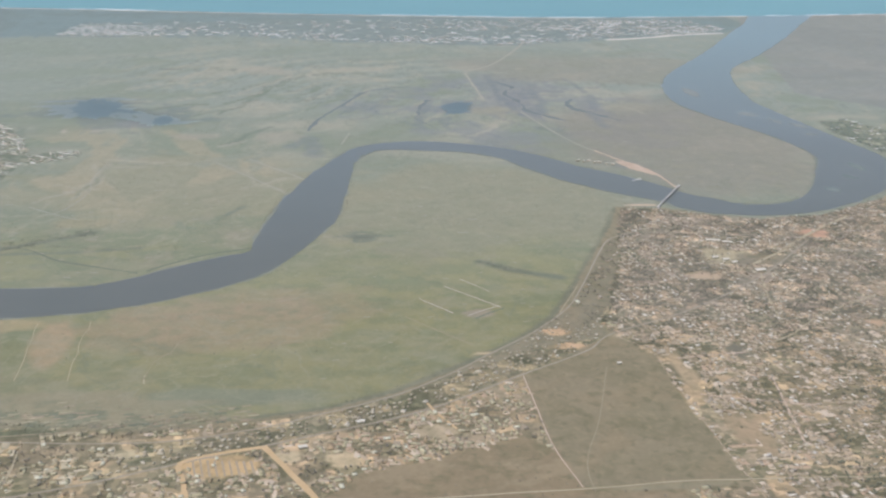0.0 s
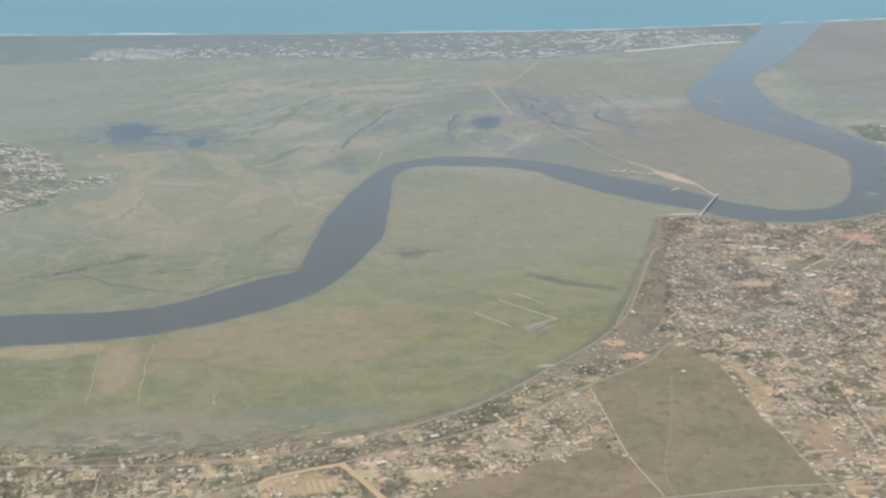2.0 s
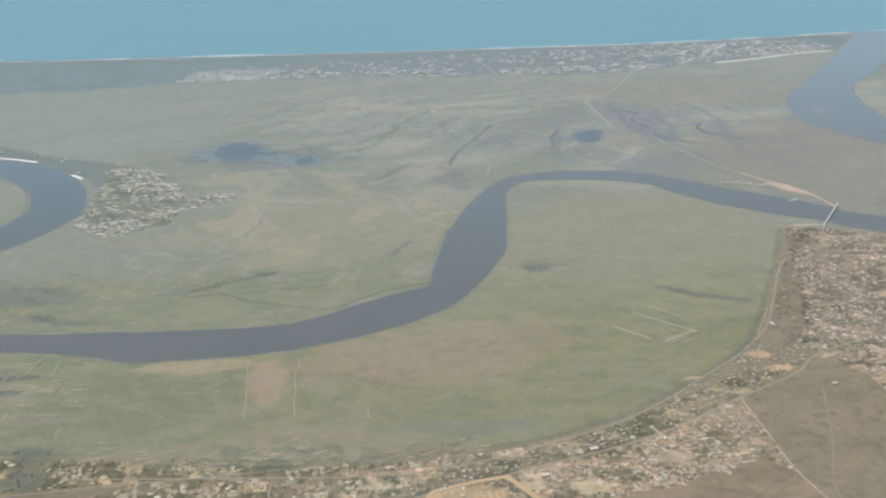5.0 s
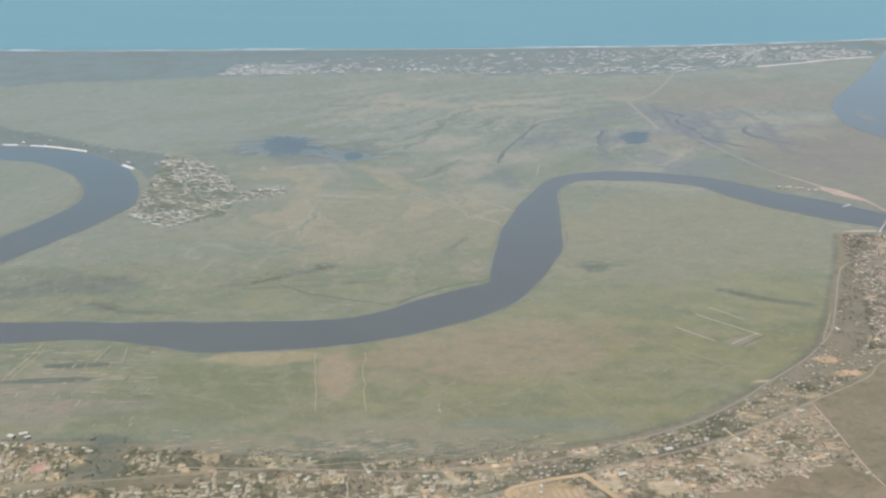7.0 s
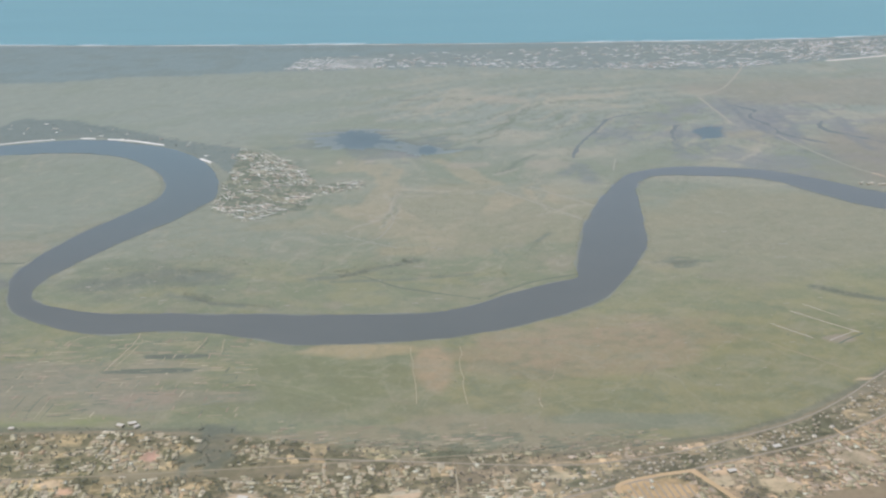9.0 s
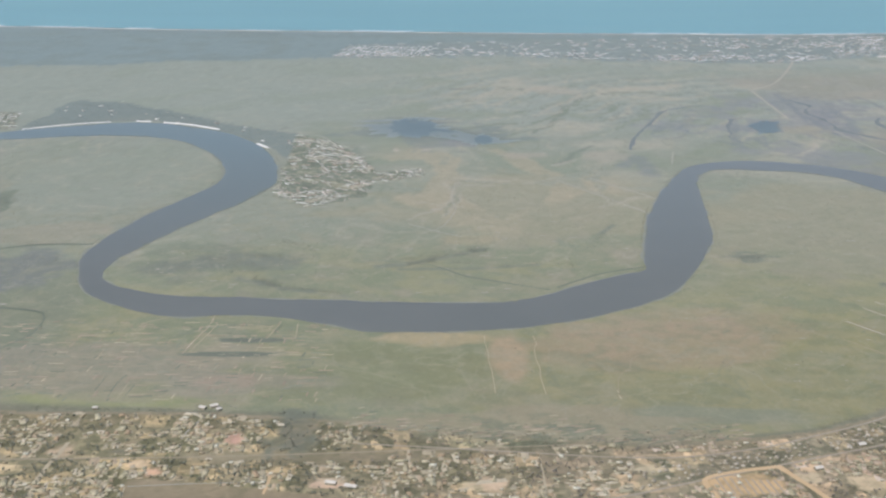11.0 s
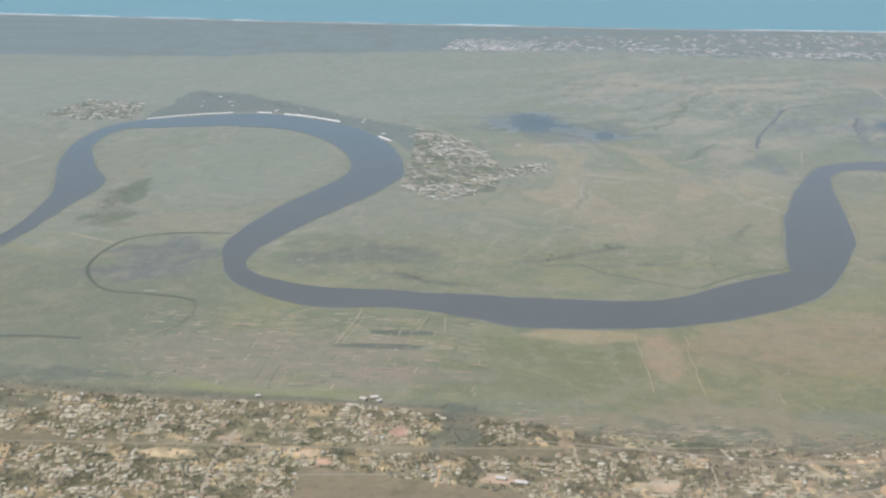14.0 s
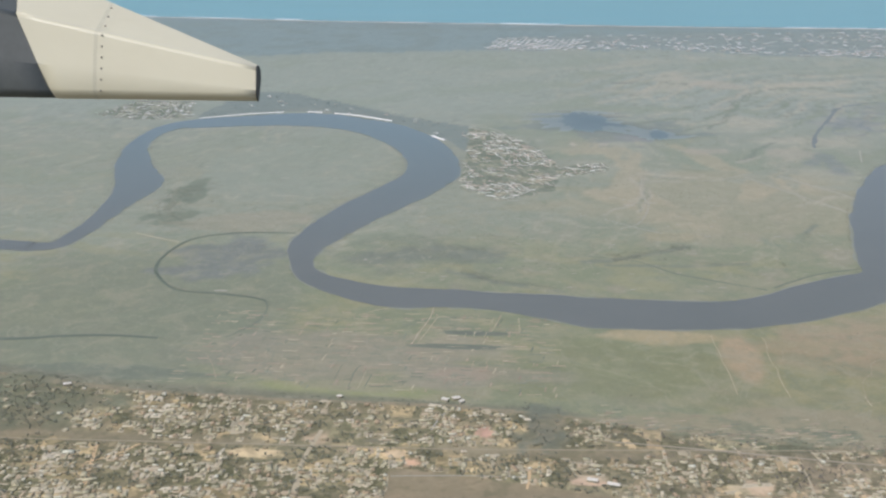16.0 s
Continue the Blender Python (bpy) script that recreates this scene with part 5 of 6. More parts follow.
def make_house(k):
    make, *sizes = SHAPES[k]
    wv, wf, rv, rf = make(*sizes)
    house = tagged(new("house"), HOUSE_WORDS[k], "house", "houses of the near quarters")
    wall = mesh_object("wall", wv, wf, M_WALL, house)
    mesh_object("roof", rv, rf, M_ROOF, house)
    q = random.Random(k)
    lot = [(sx * (2.1 + q.random() * 1.6), sy * (1.9 + q.random() * 1.6)) for sx, sy in ((-1, -1), (1, -1), (1, 1), (-1, 1))]
    lot_v = [(u, v, 0.0) for u, v in lot] + [(u * 0.97, v * 0.97, 0.05 + 0.008 * k) for u, v in lot]
    mesh_object("yard", lot_v, [(4, 5, 6, 7), (0, 1, 5, 4), (1, 2, 6, 5), (2, 3, 7, 6), (3, 0, 4, 7)], M_YARD_OWN, house, "swept sandy yard")
    bm = bmesh.new()
    box(bm, -0.22, -sizes[1] / 2 - 0.04, -0.03, 0.22, -sizes[1] / 2 + 0.02, 0.72)
    part("door", bm, M_DOOR, wall, "dark wooden door")
    return house


def scatter(x0, y0, x1, y1, gap, keep, seed, turn=0.0):
    """Places on a loose, turned grid, kept by a rule of density."""
    rng = np.random.default_rng(seed)
    r = math.hypot(x1 - x0, y1 - y0) / 2
    u = np.arange(-r, r, gap)
    U, V = np.meshgrid(u, u)
    U, V = U.ravel() + rng.uniform(-0.33, 0.33, U.size) * gap, V.ravel() + rng.uniform(-0.33, 0.33, U.size) * gap
    c, s = math.cos(turn), math.sin(turn)
    x, y = (x0 + x1) / 2 + c * U - s * V, (y0 + y1) / 2 + s * U + c * V
    ok = (x > x0) & (x < x1) & (y > y0) & (y < y1)
    x, y = x[ok], y[ok]
    ok = rng.random(len(x)) < keep(x, y)
    return x[ok], y[ok], rng


ALL_ROADS = [ROAD_UPPER, ROAD_LOWER, ROAD_WEST, [(136, 614), (152, 583), (167, 553), (180, 510)], [(311, 702), (315, 616), (322, 500)], [(396, 770), (426, 700), (424, 617), (436, 500)]]


def on_road(x, y, gap):
    hit = np.zeros(len(x), bool)
    for line in ALL_ROADS:
        hit |= far_from(line, x, y) < gap
    return hit


def town_keep(x, y):
    k = np.maximum(ground_zones(x, y)[1] * (0.9 + 0.5 * ellipse(x, y, 210, 635, 110, 45, 84, 0.3)), 0.22 * inside(SCRUB_STRIP, x, y)) * (0.22 + 0.78 * smooth(0.58, 0.44, fractal(x / 19 + 3, y / 15, 101, 3)))
    return np.where(on_road(x, y, 3.4), 0, np.maximum(np.clip(k, 0, 1) ** 1.3, 0.62 * inside(BETWEEN_ROADS, x, y) * (y < 790)))


def town_trees(x, y):
    soil_here, k = ground_zones(x, y)
    thick = (0.04 + 0.80 * smooth(0.44, 0.58, fractal(x / 19 + 3, y / 15, 101, 3))) * (0.6 + 0.4 * smooth(0.4, 0.6, fractal(x / 60, y / 60, 105)))
    grove = ellipse(x, y, -160, 656, 16, 32, 78, 0.95) * 0.2 + ellipse(x, y, -560, 668, 100, 40, 103, 0.5) * 0.5 + inside(SCRUB_STRIP, x, y) * 0.6 * smooth(0.36, 0.5, fractal(x / 22, y / 22, 106))
    k = np.clip(k * thick * (1 - 0.8 * inside(BETWEEN_ROADS, x, y)) * (1 + 1.0 * np.maximum(smooth(780, 920, y), smooth(500, 600, x))) + grove + 0.10 * inside(FIELD_MID, x, y) * 0.2, 0, 1)
    return np.where(on_road(x, y, 2.8) | ((np.abs(x - 417) < 16) & (y < 742)), 0, k)


hx, hy, rng = scatter(-620, 515, 900, 1150, 4.9, town_keep, 1, 0.12)
order = np.argsort(hy)
hx, hy = hx[order], hy[order]
tx, ty, rng2 = scatter(-640, 512, 900, 1150, 3.0, town_trees, 2, 0.3)
# no tree grows through a house
cells = {(int(a // 3), int(b // 3)) for a, b in zip(hx, hy)}
free = np.array([(int(a // 3), int(b // 3)) not in cells for a, b in zip(tx, ty)])
tx, ty = tx[free], ty[free]
order = np.argsort(ty)
tx, ty = tx[order], ty[order]

NEAR = 300
# swept yards round the houses: thin banks of sand of many tints
yr = np.random.default_rng(31)
has = (yr.random(len(hx)) < np.where((hy > 830) | (hx > 560), 0.85, 0.85)) & (np.arange(len(hx)) >= NEAR) & ~inside(BETWEEN_ROADS, hx, hy)


def yard_shape(q, form):
    """A thin bank of swept sand with a crooked, angular outline; every third one turns a corner."""
    outline = ([(-0.5, -0.5), (0.5, -0.5), (0.5, 0.5), (-0.5, 0.5)], [(-0.5, -0.5), (0.5, -0.5), (0.5, 0.0), (0.05, 0.05), (0.0, 0.5), (-0.5, 0.5)], [(-0.5, -0.3), (0.1, -0.5), (0.5, -0.2), (0.4, 0.4), (-0.2, 0.5)])[form % 3]
    outline = [(u + q.normal(0, 0.09), w + q.normal(0, 0.09)) for u, w in outline]
    n = len(outline)
    v = [(u * k, w * k, z) for z, k in ((0, 1.0), (1, 0.96)) for u, w in outline]
    return v, [tuple(range(n, 2 * n))] + [(i, (i + 1) % n, n + (i + 1) % n, n + i) for i in range(n)]


for made_of, sel, big_lot in ((M_YARD, has & (hx < 60), 1.3), (M_YARD_GREY, has & (hx >= 60) & (hy > 790), 0.55), (M_YARD_EAST, has & (hx >= 60) & (hy <= 790), 1.3)):
    for form in range(6):
        some = sel & (np.arange(len(hx)) % 6 == form)
        n = int(some.sum())
        yv, yf = yard_shape(yr, form)
        long_side, short_side = np.clip(np.exp(yr.normal(1.35, 0.50, n)), 1.6, 13), np.clip(np.exp(yr.normal(0.85, 0.45, n)), 1.2, 9)
        copies_mesh("yards", yv, yf, [0] * len(yf), [made_of], hx[some] + yr.normal(0, 1.2, n), hy[some] + yr.normal(0, 1.2, n), 0.12 + yr.choice(4, n) * math.pi / 2 + yr.normal(0, 0.16, n),
                    np.stack([long_side, short_side], 1) * big_lot, yr.uniform(0.02, 0.10, n), "swept sandy yards round the small houses", "yards")
kinds = rng.choice(5, len(hx), p=[0.3, 0.22, 0.2, 0.1, 0.18])
turns = 0.12 + rng.choice(4, len(hx)) * math.pi / 2 + rng.normal(0, 0.15, len(hx))
sizes = np.clip(np.exp(rng.normal(-0.28, 0.28, len(hx))), 0.45, 1.6)
# the houses of the nearest quarters are things of their own
pick = np.zeros(len(hx), bool)
pick[:NEAR] = True
house_kinds = {}
for i in np.flatnonzero(pick):
    k = int(kinds[i])
    m = pose(hx[i], hy[i], 0, 0, 0, math.degrees(turns[i]))
    if k not in house_kinds:
        house_kinds[k] = make_house(k)
        house_kinds[k].matrix_basis = m
    else:
        copy_thing(house_kinds[k], m)
row = inside(BETWEEN_ROADS, hx, hy) & ~pick
ROOF_EAST = palette("bright_sheet_roofing", [(0.42, 0.375, 0.30), (0.34, 0.295, 0.225), (0.28, 0.235, 0.17), (0.50, 0.465, 0.40), (0.25, 0.205, 0.15), (0.38, 0.315, 0.235), (0.30, 0.265, 0.215)], "island", 0.75)
for k in range(5):
    sel = (~pick) & ~row & (kinds == k)
    make, *dims = SHAPES[k]
    wv, wf, rv, rf = make(*dims)
    verts, faces = wv + rv, wf + [tuple(i + len(wv) for i in f) for f in rf]
    slots = [0] * len(wf) + [1] * len(rf)
    for some, roofing in ((sel & (hx < 400), M_ROOF_MANY), (sel & (hx >= 400), ROOF_EAST)):
        wide = sizes[some] * (1.0 if roofing is M_ROOF_MANY else 0.92)
        copies_mesh("houses", verts, faces, slots, [M_WALL_MANY, roofing], hx[some], hy[some], turns[some], np.stack([wide * rng.uniform(0.9, 1.5, some.sum()), wide], 1), np.full(some.sum(), 0.62), "crowded small houses with pale sheet roofs in sandy yards", "houses")

ROW_ROOFS = palette("whitish_sheet_roofing_of_the_row", [(0.37, 0.335, 0.255), (0.31, 0.28, 0.21), (0.42, 0.385, 0.31), (0.28, 0.245, 0.18)], "island", 0.7)
wv, wf, rv, rf = gable_shape(*SHAPES[0][1:])
copies_mesh("houses", wv + rv, wf + [tuple(i + len(wv) for i in f) for f in rf], [0] * len(wf) + [1] * len(rf), [M_WALL_MANY, ROW_ROOFS], hx[row], hy[row], 0.55 + rng.normal(0, 0.4, row.sum()), sizes[row] * 0.85, np.full(row.sum(), 0.6), "small whitish-roofed houses between the two roads", "houses")

rnd = random.Random(4)
tree_kinds = []
for i in range(NEAR):
    m = pose(tx[i], ty[i], 0, 0, 0, rnd.uniform(0, 360))
    if len(tree_kinds) < 5:
        t = make_tree(rnd, "dark green spreading tree between the houses")
        t.scale = [rnd.uniform(0.9, 1.5)] * 3
        t.matrix_basis = m @ Matrix.Diagonal((*t.scale, 1))
        tree_kinds.append(t)
    else:
        copy_thing(rnd.choice(tree_kinds), m)


def tree_stuff(name, x, y, rng, small, large, mat, label, category, tufts=6, sides=4, wide=1.7, high=1.0):
    """A wood or a scatter of trees too many to count."""
    group = rng.integers(0, 3, len(x))
    for g in range(3):
        sel = group == g
        if not sel.any():
            continue
        v, f = crown_shape(rnd, tufts, sides, wide)
        tv, tf = [], []
        for a in range(4):
            t = a * math.pi / 2
            tv.append((0.16 * math.cos(t), 0.16 * math.sin(t), -0.05))
            tv.append((0.09 * math.cos(t), 0.09 * math.sin(t), 1.5))
        tf = [(2 * a, (2 * a + 2) % 8, (2 * a + 3) % 8, 2 * a + 1) for a in range(4)]
        k = len(v)
        s = rng.uniform(small, large, sel.sum())
        copies_mesh(name, v + tv, f + [tuple(i + k for i in q) for q in tf], [0] * len(f) + [1] * 4, [mat, M_BARK], x[sel], y[sel], rng.uniform(0, 6.28, sel.sum()), s, s * high * rng.uniform(0.8, 1.2, sel.sum()), label, category)


rest = np.arange(len(tx)) >= NEAR
# middle and upper east quarters take the leaves with haze in their colour
hazed_trees = rest & (tx > -110) & ~((tx > 390) & (ty + 0.25 * (tx - 450) < 760))
rest &= ~hazed_trees
tree_stuff("trees", tx[rest], ty[rest], rng2, 0.34, 0.95, M_LEAF_MANY, "dark green trees between the houses", "trees")
tree_stuff("trees", tx[hazed_trees], ty[hazed_trees], rng2, 0.3, 0.85, M_LEAF_HAZED, "grey-brown hazed trees between the houses", "trees")

fx, fy, rng_f = scatter(-260, 500, 420, 770, 6.0, lambda x, y: (inside(FIELD_MID, x, y) * 0.25 + inside(FIELD_WEST, x, y) * 0.16 + inside(FIELD_DARK, x, y) * 0.10 * (1 + 3 * smooth(690, 740, y))) * smooth(0.40, 0.58, fractal(x / 20, y / 20, 161)), 17, 0.4)
tree_stuff("field_scrub", fx, fy, rng_f, 0.15, 0.5, M_SCRUB, "low dry scrub on the fallow fields", "scrub", 5, 4, 1.9)

# ---------- trees of the plain ----------


def along(line, gap, spread, seed):
    r = np.random.default_rng(seed)
    p = spline(line, gap)
    return p[:, 0] + r.normal(0, spread, len(p)), p[:, 1] + r.normal(0, spread, len(p))


bx, by, big = [], [], []
for line, gap, spread, seed in (
        ([(-104, 986), (-63, 1008), (-31, 1031)], 0.25, 4, 1), ([(-236, 948), (-196, 917), (-150, 900)], 0.3, 5, 2), ([(-406, 782), (-440, 770), (-458, 777)], 4, 2, 3),
        (STREAM, 2.5, 2.0, 4), ([(-640, 722), (-554, 712), (-439, 692), (-330, 686), (-280, 686)], 0.5, 2.6, 5), ([(-280, 686), (-150, 678), (-44, 655), (63, 646), (175, 664), (263, 715)], 0.9, 1.6, 6),
        ([(263, 716), (320, 765), (360, 815), (385, 870)], 0.9, 3.5, 7), ([(318, 935), (340, 915), (356, 905)], 0.4, 2.5, 8), ([(-535, 1070), (-560, 1100), (-575, 1160), (-550, 1195), (-540, 1215)], 0.16, 12, 9),
        ([(-450, 1370), (-470, 1360)], 2.0, 8, 10), ([(-320, 1010), (-270, 990), (-220, 985)], 0.2, 20, 11), ([(100, 1120), (140, 1060), (95, 1050)], 9, 12, 12),
        ([(430, 1180), (500, 1225), (540, 1190)], 6, 12, 13), ([(488, 1075), (505, 1085)], 1.2, 12, 14), ([(-40, 668), (30, 672), (60, 690)], 0.8, 9, 15), ([(-70, 650), (0, 643), (60, 643), (110, 650)], 0.16, 7, 21), ([(380, 740), (370, 715), (395, 700)], 4, 12, 16),
        ([(-640, 690), (-560, 660), (-500, 640)], 1.2, 16, 17), ([(-222, 692), (-232, 690)], 0.5, 7, 18), ([(322, 757), (360, 765), (330, 735), (300, 725)], 1.3, 6, 19), ([(345, 800), (375, 790), (360, 770), (335, 785)], 0.45, 8, 20),
        ([(-126, 1004), (-99, 999), (-75, 1011), (-53, 1028), (-34, 1038)], 0.5, 4.5, 31), ([(-98, 992), (-71, 990), (-40, 989), (4, 978)], 0.7, 2.5, 32), ([(-261, 1090), (-223, 1053), (-185, 1021)], 0.7, 5, 33), ([(-230, 940), (-200, 923), (-173, 913), (-151, 903)], 0.6, 3.5, 34), ([(-244, 1010), (-216, 1005)], 0.5, 3, 35),
        ([(-510, 980), (-480, 1000), (-450, 985), (-430, 1010)], 0.5, 9, 36), ([(318, 933), (349, 903), (374, 888)], 0.8, 3, 37), ([(205, 1012), (220, 1004), (232, 1014)], 0.5, 4, 38), ([(71, 1029), (88, 1077), (108, 1116)], 1.3, 3, 39), ([(9, 999), (29, 983), (50, 991)], 0.8, 5, 40), ([(1, 952), (8, 952)], 0.4, 2, 41), ([(462, 955), (470, 980), (460, 975)], 0.5, 7, 42)):
    a, b = along(line, gap, spread, seed)
    thin = np.random.default_rng(seed).random(len(a)) < 0.25 + 0.75 * smooth(0.40, 0.55, fractal(a / 14, b / 14, seed + 200))
    bx.append(a[thin])
    by.append(b[thin])
    big.append(np.full(int(thin.sum()), 2 if seed in (15, 21, 17, 16, 20) else 1 if seed in (1, 2, 9, 10, 11, 12, 13, 14, 18) or seed > 30 else 0))
bx, by = np.concatenate(bx), np.concatenate(by)
river_line = spline(RIVER, 20)
dry = far_from(river_line, bx, by) > np.interp(by, [600, 1000, 1500], [40, 40, 48])
big = np.concatenate(big)
tree_stuff("bushes", bx[dry & (big == 0)], by[dry & (big == 0)], np.random.default_rng(5), 0.14, 0.38, M_HEDGE, "dark green hedge bushes along roads and slopes", "bushes")
tree_stuff("tree_rows", bx[dry & (big == 1)], by[dry & (big == 1)], np.random.default_rng(6), 0.18, 0.46, M_LEAF_ROWS, "dull green trees in rows along ditches", "trees", 6, 4, 1.9, 0.6)

tree_stuff("scrub", bx[dry & (big == 2)], by[dry & (big == 2)], np.random.default_rng(8), 0.2, 0.5, M_SCRUB, "low dry scrub at the foot of the slope", "scrub", 5, 4, 1.9, 0.5)

# reeds on both banks of the river
bank = spline(RIVER, 2.2)
along_x, along_y = np.gradient(bank[:, 0]), np.gradient(bank[:, 1])
norm = np.hypot(along_x, along_y)
reed_rng = np.random.default_rng(12)
rx_, ry_ = [], []
for side in (-1, 1):
    out = bank[:, 2] / 2 + 3.2 + np.abs(reed_rng.normal(0, 1.4, len(bank)))
    x, y = bank[:, 0] - side * along_y / norm * out, bank[:, 1] + side * along_x / norm * out
    some = (reed_rng.random(len(x)) < 0.1 + 0.8 * smooth(0.42, 0.55, fractal(x / 22, y / 22, 151))) & (y < 1700) & (x > -900) & (far_from(river_line, x, y) > bank[:, 2] / 2 + 1.5)
    rx_.append(x[some])
    ry_.append(y[some])
tree_stuff("reeds", np.concatenate(rx_), np.concatenate(ry_), reed_rng, 0.15, 0.45, M_HEDGE, "fringe of reeds and bushes on the river banks", "reeds", 4, 4, 1.9)

# reeds and shrubs sprinkled over the plain
sx, sy, rng3 = scatter(-900, 700, 900, 1900, 10, lambda x, y: 0.22 * smooth(0.46, 0.60, fractal(x / 90, y / 60, 111)) * (1 + 2 * ellipse(x, y, -90, 1010, 270, 110, 219, 0.4)) * (far_from(river_line, x, y) > 62), 7)
tree_stuff("shrubs", sx, sy, rng3, 0.2, 0.5, M_HEDGE, "low shrubs sprinkled over the river plain", "shrubs", 4, 4, 1.9)

# woods on the coast
cx, cy, rng4 = scatter(-1700, 2060, 1250, 2760, 12, lambda x, y: 0.25 * inside(COAST_BUSH, x, y) * (0.35 + 0.65 * smooth(0.38, 0.55, fractal(x / 110, y / 60, 121))) * (y < np.interp(x, [q[0] for q in SHORE], [q[1] for q in SHORE]) - 24), 8)
tree_stuff("coastal_woods", cx, cy, rng4, 1.1, 2.2, M_BUSH_HAZED, "coastal bush behind the beach, tinted blue-green with haze", "woods", 5, 4, 2.0, 0.1)
wx_, wy_, rng5 = scatter(-720, 1380, -260, 1790, 8, lambda x, y: 0.3 * inside(RIVERSIDE_BUSH, x, y) * (far_from(river_line, x, y) > 44), 9)
tree_stuff("riverside_woods", wx_, wy_, rng5, 0.7, 1.5, M_BUSH_HAZED, "grey-green bush on the river bank", "woods", 5, 4, 1.9, 0.35)

# ---------- villages and the coastal town ----------


def far_houses(name, x, y, rng, small, large, label, k=0, turn=0.1, lean=0.25, stretch=1.5, roofing=None):
    make, *dims = SHAPES[k]
    wv, wf, rv, rf = make(*dims)
    verts, faces = wv + rv, wf + [tuple(i + len(wv) for i in f) for f in rf]
    s = rng.uniform(small, large, len(x))
    copies_mesh(name, verts, faces, [0] * len(wf) + [1] * len(rf), [M_WALL_MANY, roofing or M_ROOF_PALE], x, y, turn + rng.normal(0, lean, len(x)),
                np.stack([s * rng.uniform(1, stretch, len(x)), s], 1), s * 0.4, label, "houses")


M_ROOF_COAST = palette("whitish_sheet_roofing", [(0.60, 0.60, 0.58), (0.50, 0.49, 0.47), (0.68, 0.68, 0.66), (0.42, 0.40, 0.37)], "island", 0.5)
M_ROOF_PALE = palette("pale_sheet_roofing", [(0.63, 0.63, 0.58), (0.50, 0.48, 0.43), (0.74, 0.73, 0.68), (0.42, 0.33, 0.27), (0.60, 0.53, 0.46)], "island", 0.5)


def village_keep(x, y):
    return np.where(inside(VILLAGE, x, y) | inside(VILLAGE_TIP, x, y), 0.12 + 0.6 * smooth(0.42, 0.52, fractal(x / 32, y / 45, 131)), 0)


vx, vy, rng6 = scatter(-290, 1160, -80, 1545, 5.4, village_keep, 10, 0.2)
far_houses("village_houses", vx, vy, rng6, 0.30, 0.72, "pale-roofed village houses by the river bend", 0, -0.25, 0.35, 4.6)
vx, vy, rng6 = scatter(-300, 1160, -80, 1545, 7.0, lambda x, y: 0.7 * (inside(VILLAGE, x, y) | inside(VILLAGE_TIP, x, y)) * smooth(0.56, 0.44, fractal(x / 32, y / 45, 131)), 11, 0.5)
tree_stuff("village_trees", vx, vy, rng6, 0.4, 0.8, M_LEAF_MANY, "green trees among the village houses", "trees", 5, 4)
vx, vy, rng6 = scatter(-720, 1400, -260, 1790, 24, lambda x, y: 0.4 * inside(RIVERSIDE_BUSH, x, y) * (far_from(river_line, x, y) > 46), 33, 0.2)
far_houses("riverside_houses", vx, vy, rng6, 0.7, 1.5, "pale-roofed houses in the bush on the river bank")
vx, vy, rng6 = scatter(-840, 1540, -670, 1700, 10, lambda x, y: 0.8 * inside(VILLAGE_NORTHWEST, x, y), 12, 0.2)
far_houses("hamlet_houses", vx, vy, rng6, 0.5, 1.1, "pale-roofed houses of a hamlet across the river", 0, 0.1, 0.3, 3.0, M_ROOF_COAST)
vx, vy, rng6 = scatter(-840, 1540, -670, 1700, 11, lambda x, y: 0.5 * inside(VILLAGE_NORTHWEST, x, y), 13, 0.2)
tree_stuff("hamlet_trees", vx, vy, rng6, 0.7, 1.4, M_BUSH_HAZED, "green trees among the hamlet houses", "trees", 5, 4, 1.9, 0.6)
vx, vy, rng6 = scatter(850, 1300, 1070, 1550, 14, lambda x, y: 0.45 * inside(VILLAGE_NORTHEAST, x, y), 14, 0.2)
far_houses("hamlet_houses", vx, vy, rng6, 0.7, 1.4, "pale-roofed houses of a riverside hamlet", 0, 0.1, 0.3, 2.4, M_ROOF_COAST)
vx, vy, rng6 = scatter(850, 1300, 1070, 1550, 10, lambda x, y: 0.6 * inside(VILLAGE_NORTHEAST, x, y), 15, 0.2)
tree_stuff("hamlet_trees", vx, vy, rng6, 0.7, 1.4, M_BUSH_HAZED, "green trees among the hamlet houses", "trees", 5, 4, 1.9, 0.6)


def coast_keep(x, y):
    front = smooth(110, 20, y - np.interp(x, [-300, 31, 233, 555, 792, 1052], [2240, 2262, 2200, 2170, 2262, 2350]))
    east_part = smooth(350, 850, x)
    return inside(COAST_TOWN, x, y) * np.clip(0.24 + 0.65 * front + 0.65 * east_part, 0, 0.95) * (0.35 + 0.65 * smooth(0.42, 0.56, fractal(x / 70, y / 60, 141)))


vx, vy, rng6 = scatter(-300, 2160, 1090, 2560, 12, coast_keep, 16, 0.1)
far_houses("coastal_town_houses", vx, vy, rng6, 0.9, 2.0, "pale houses of a coastal town in the bush", 0, 0.1, 0.2, 2.2, M_ROOF_COAST)
# rows of a housing estate
for i in range(15):
    u = -285 + 11 * i
    x = u + np.arange(0, 9) * 2.4 + np.random.default_rng(i).normal(0, 1, 9)
    y = 2245 + np.arange(0, 9) * 15.0
    far_houses("estate_row", x, y, np.random.default_rng(40 + i), 1.0, 1.7, "row of small pale houses of an estate", 0, 0.1, 0.05, 1.3, M_ROOF_COAST)

# ---------- river wall and quays ----------


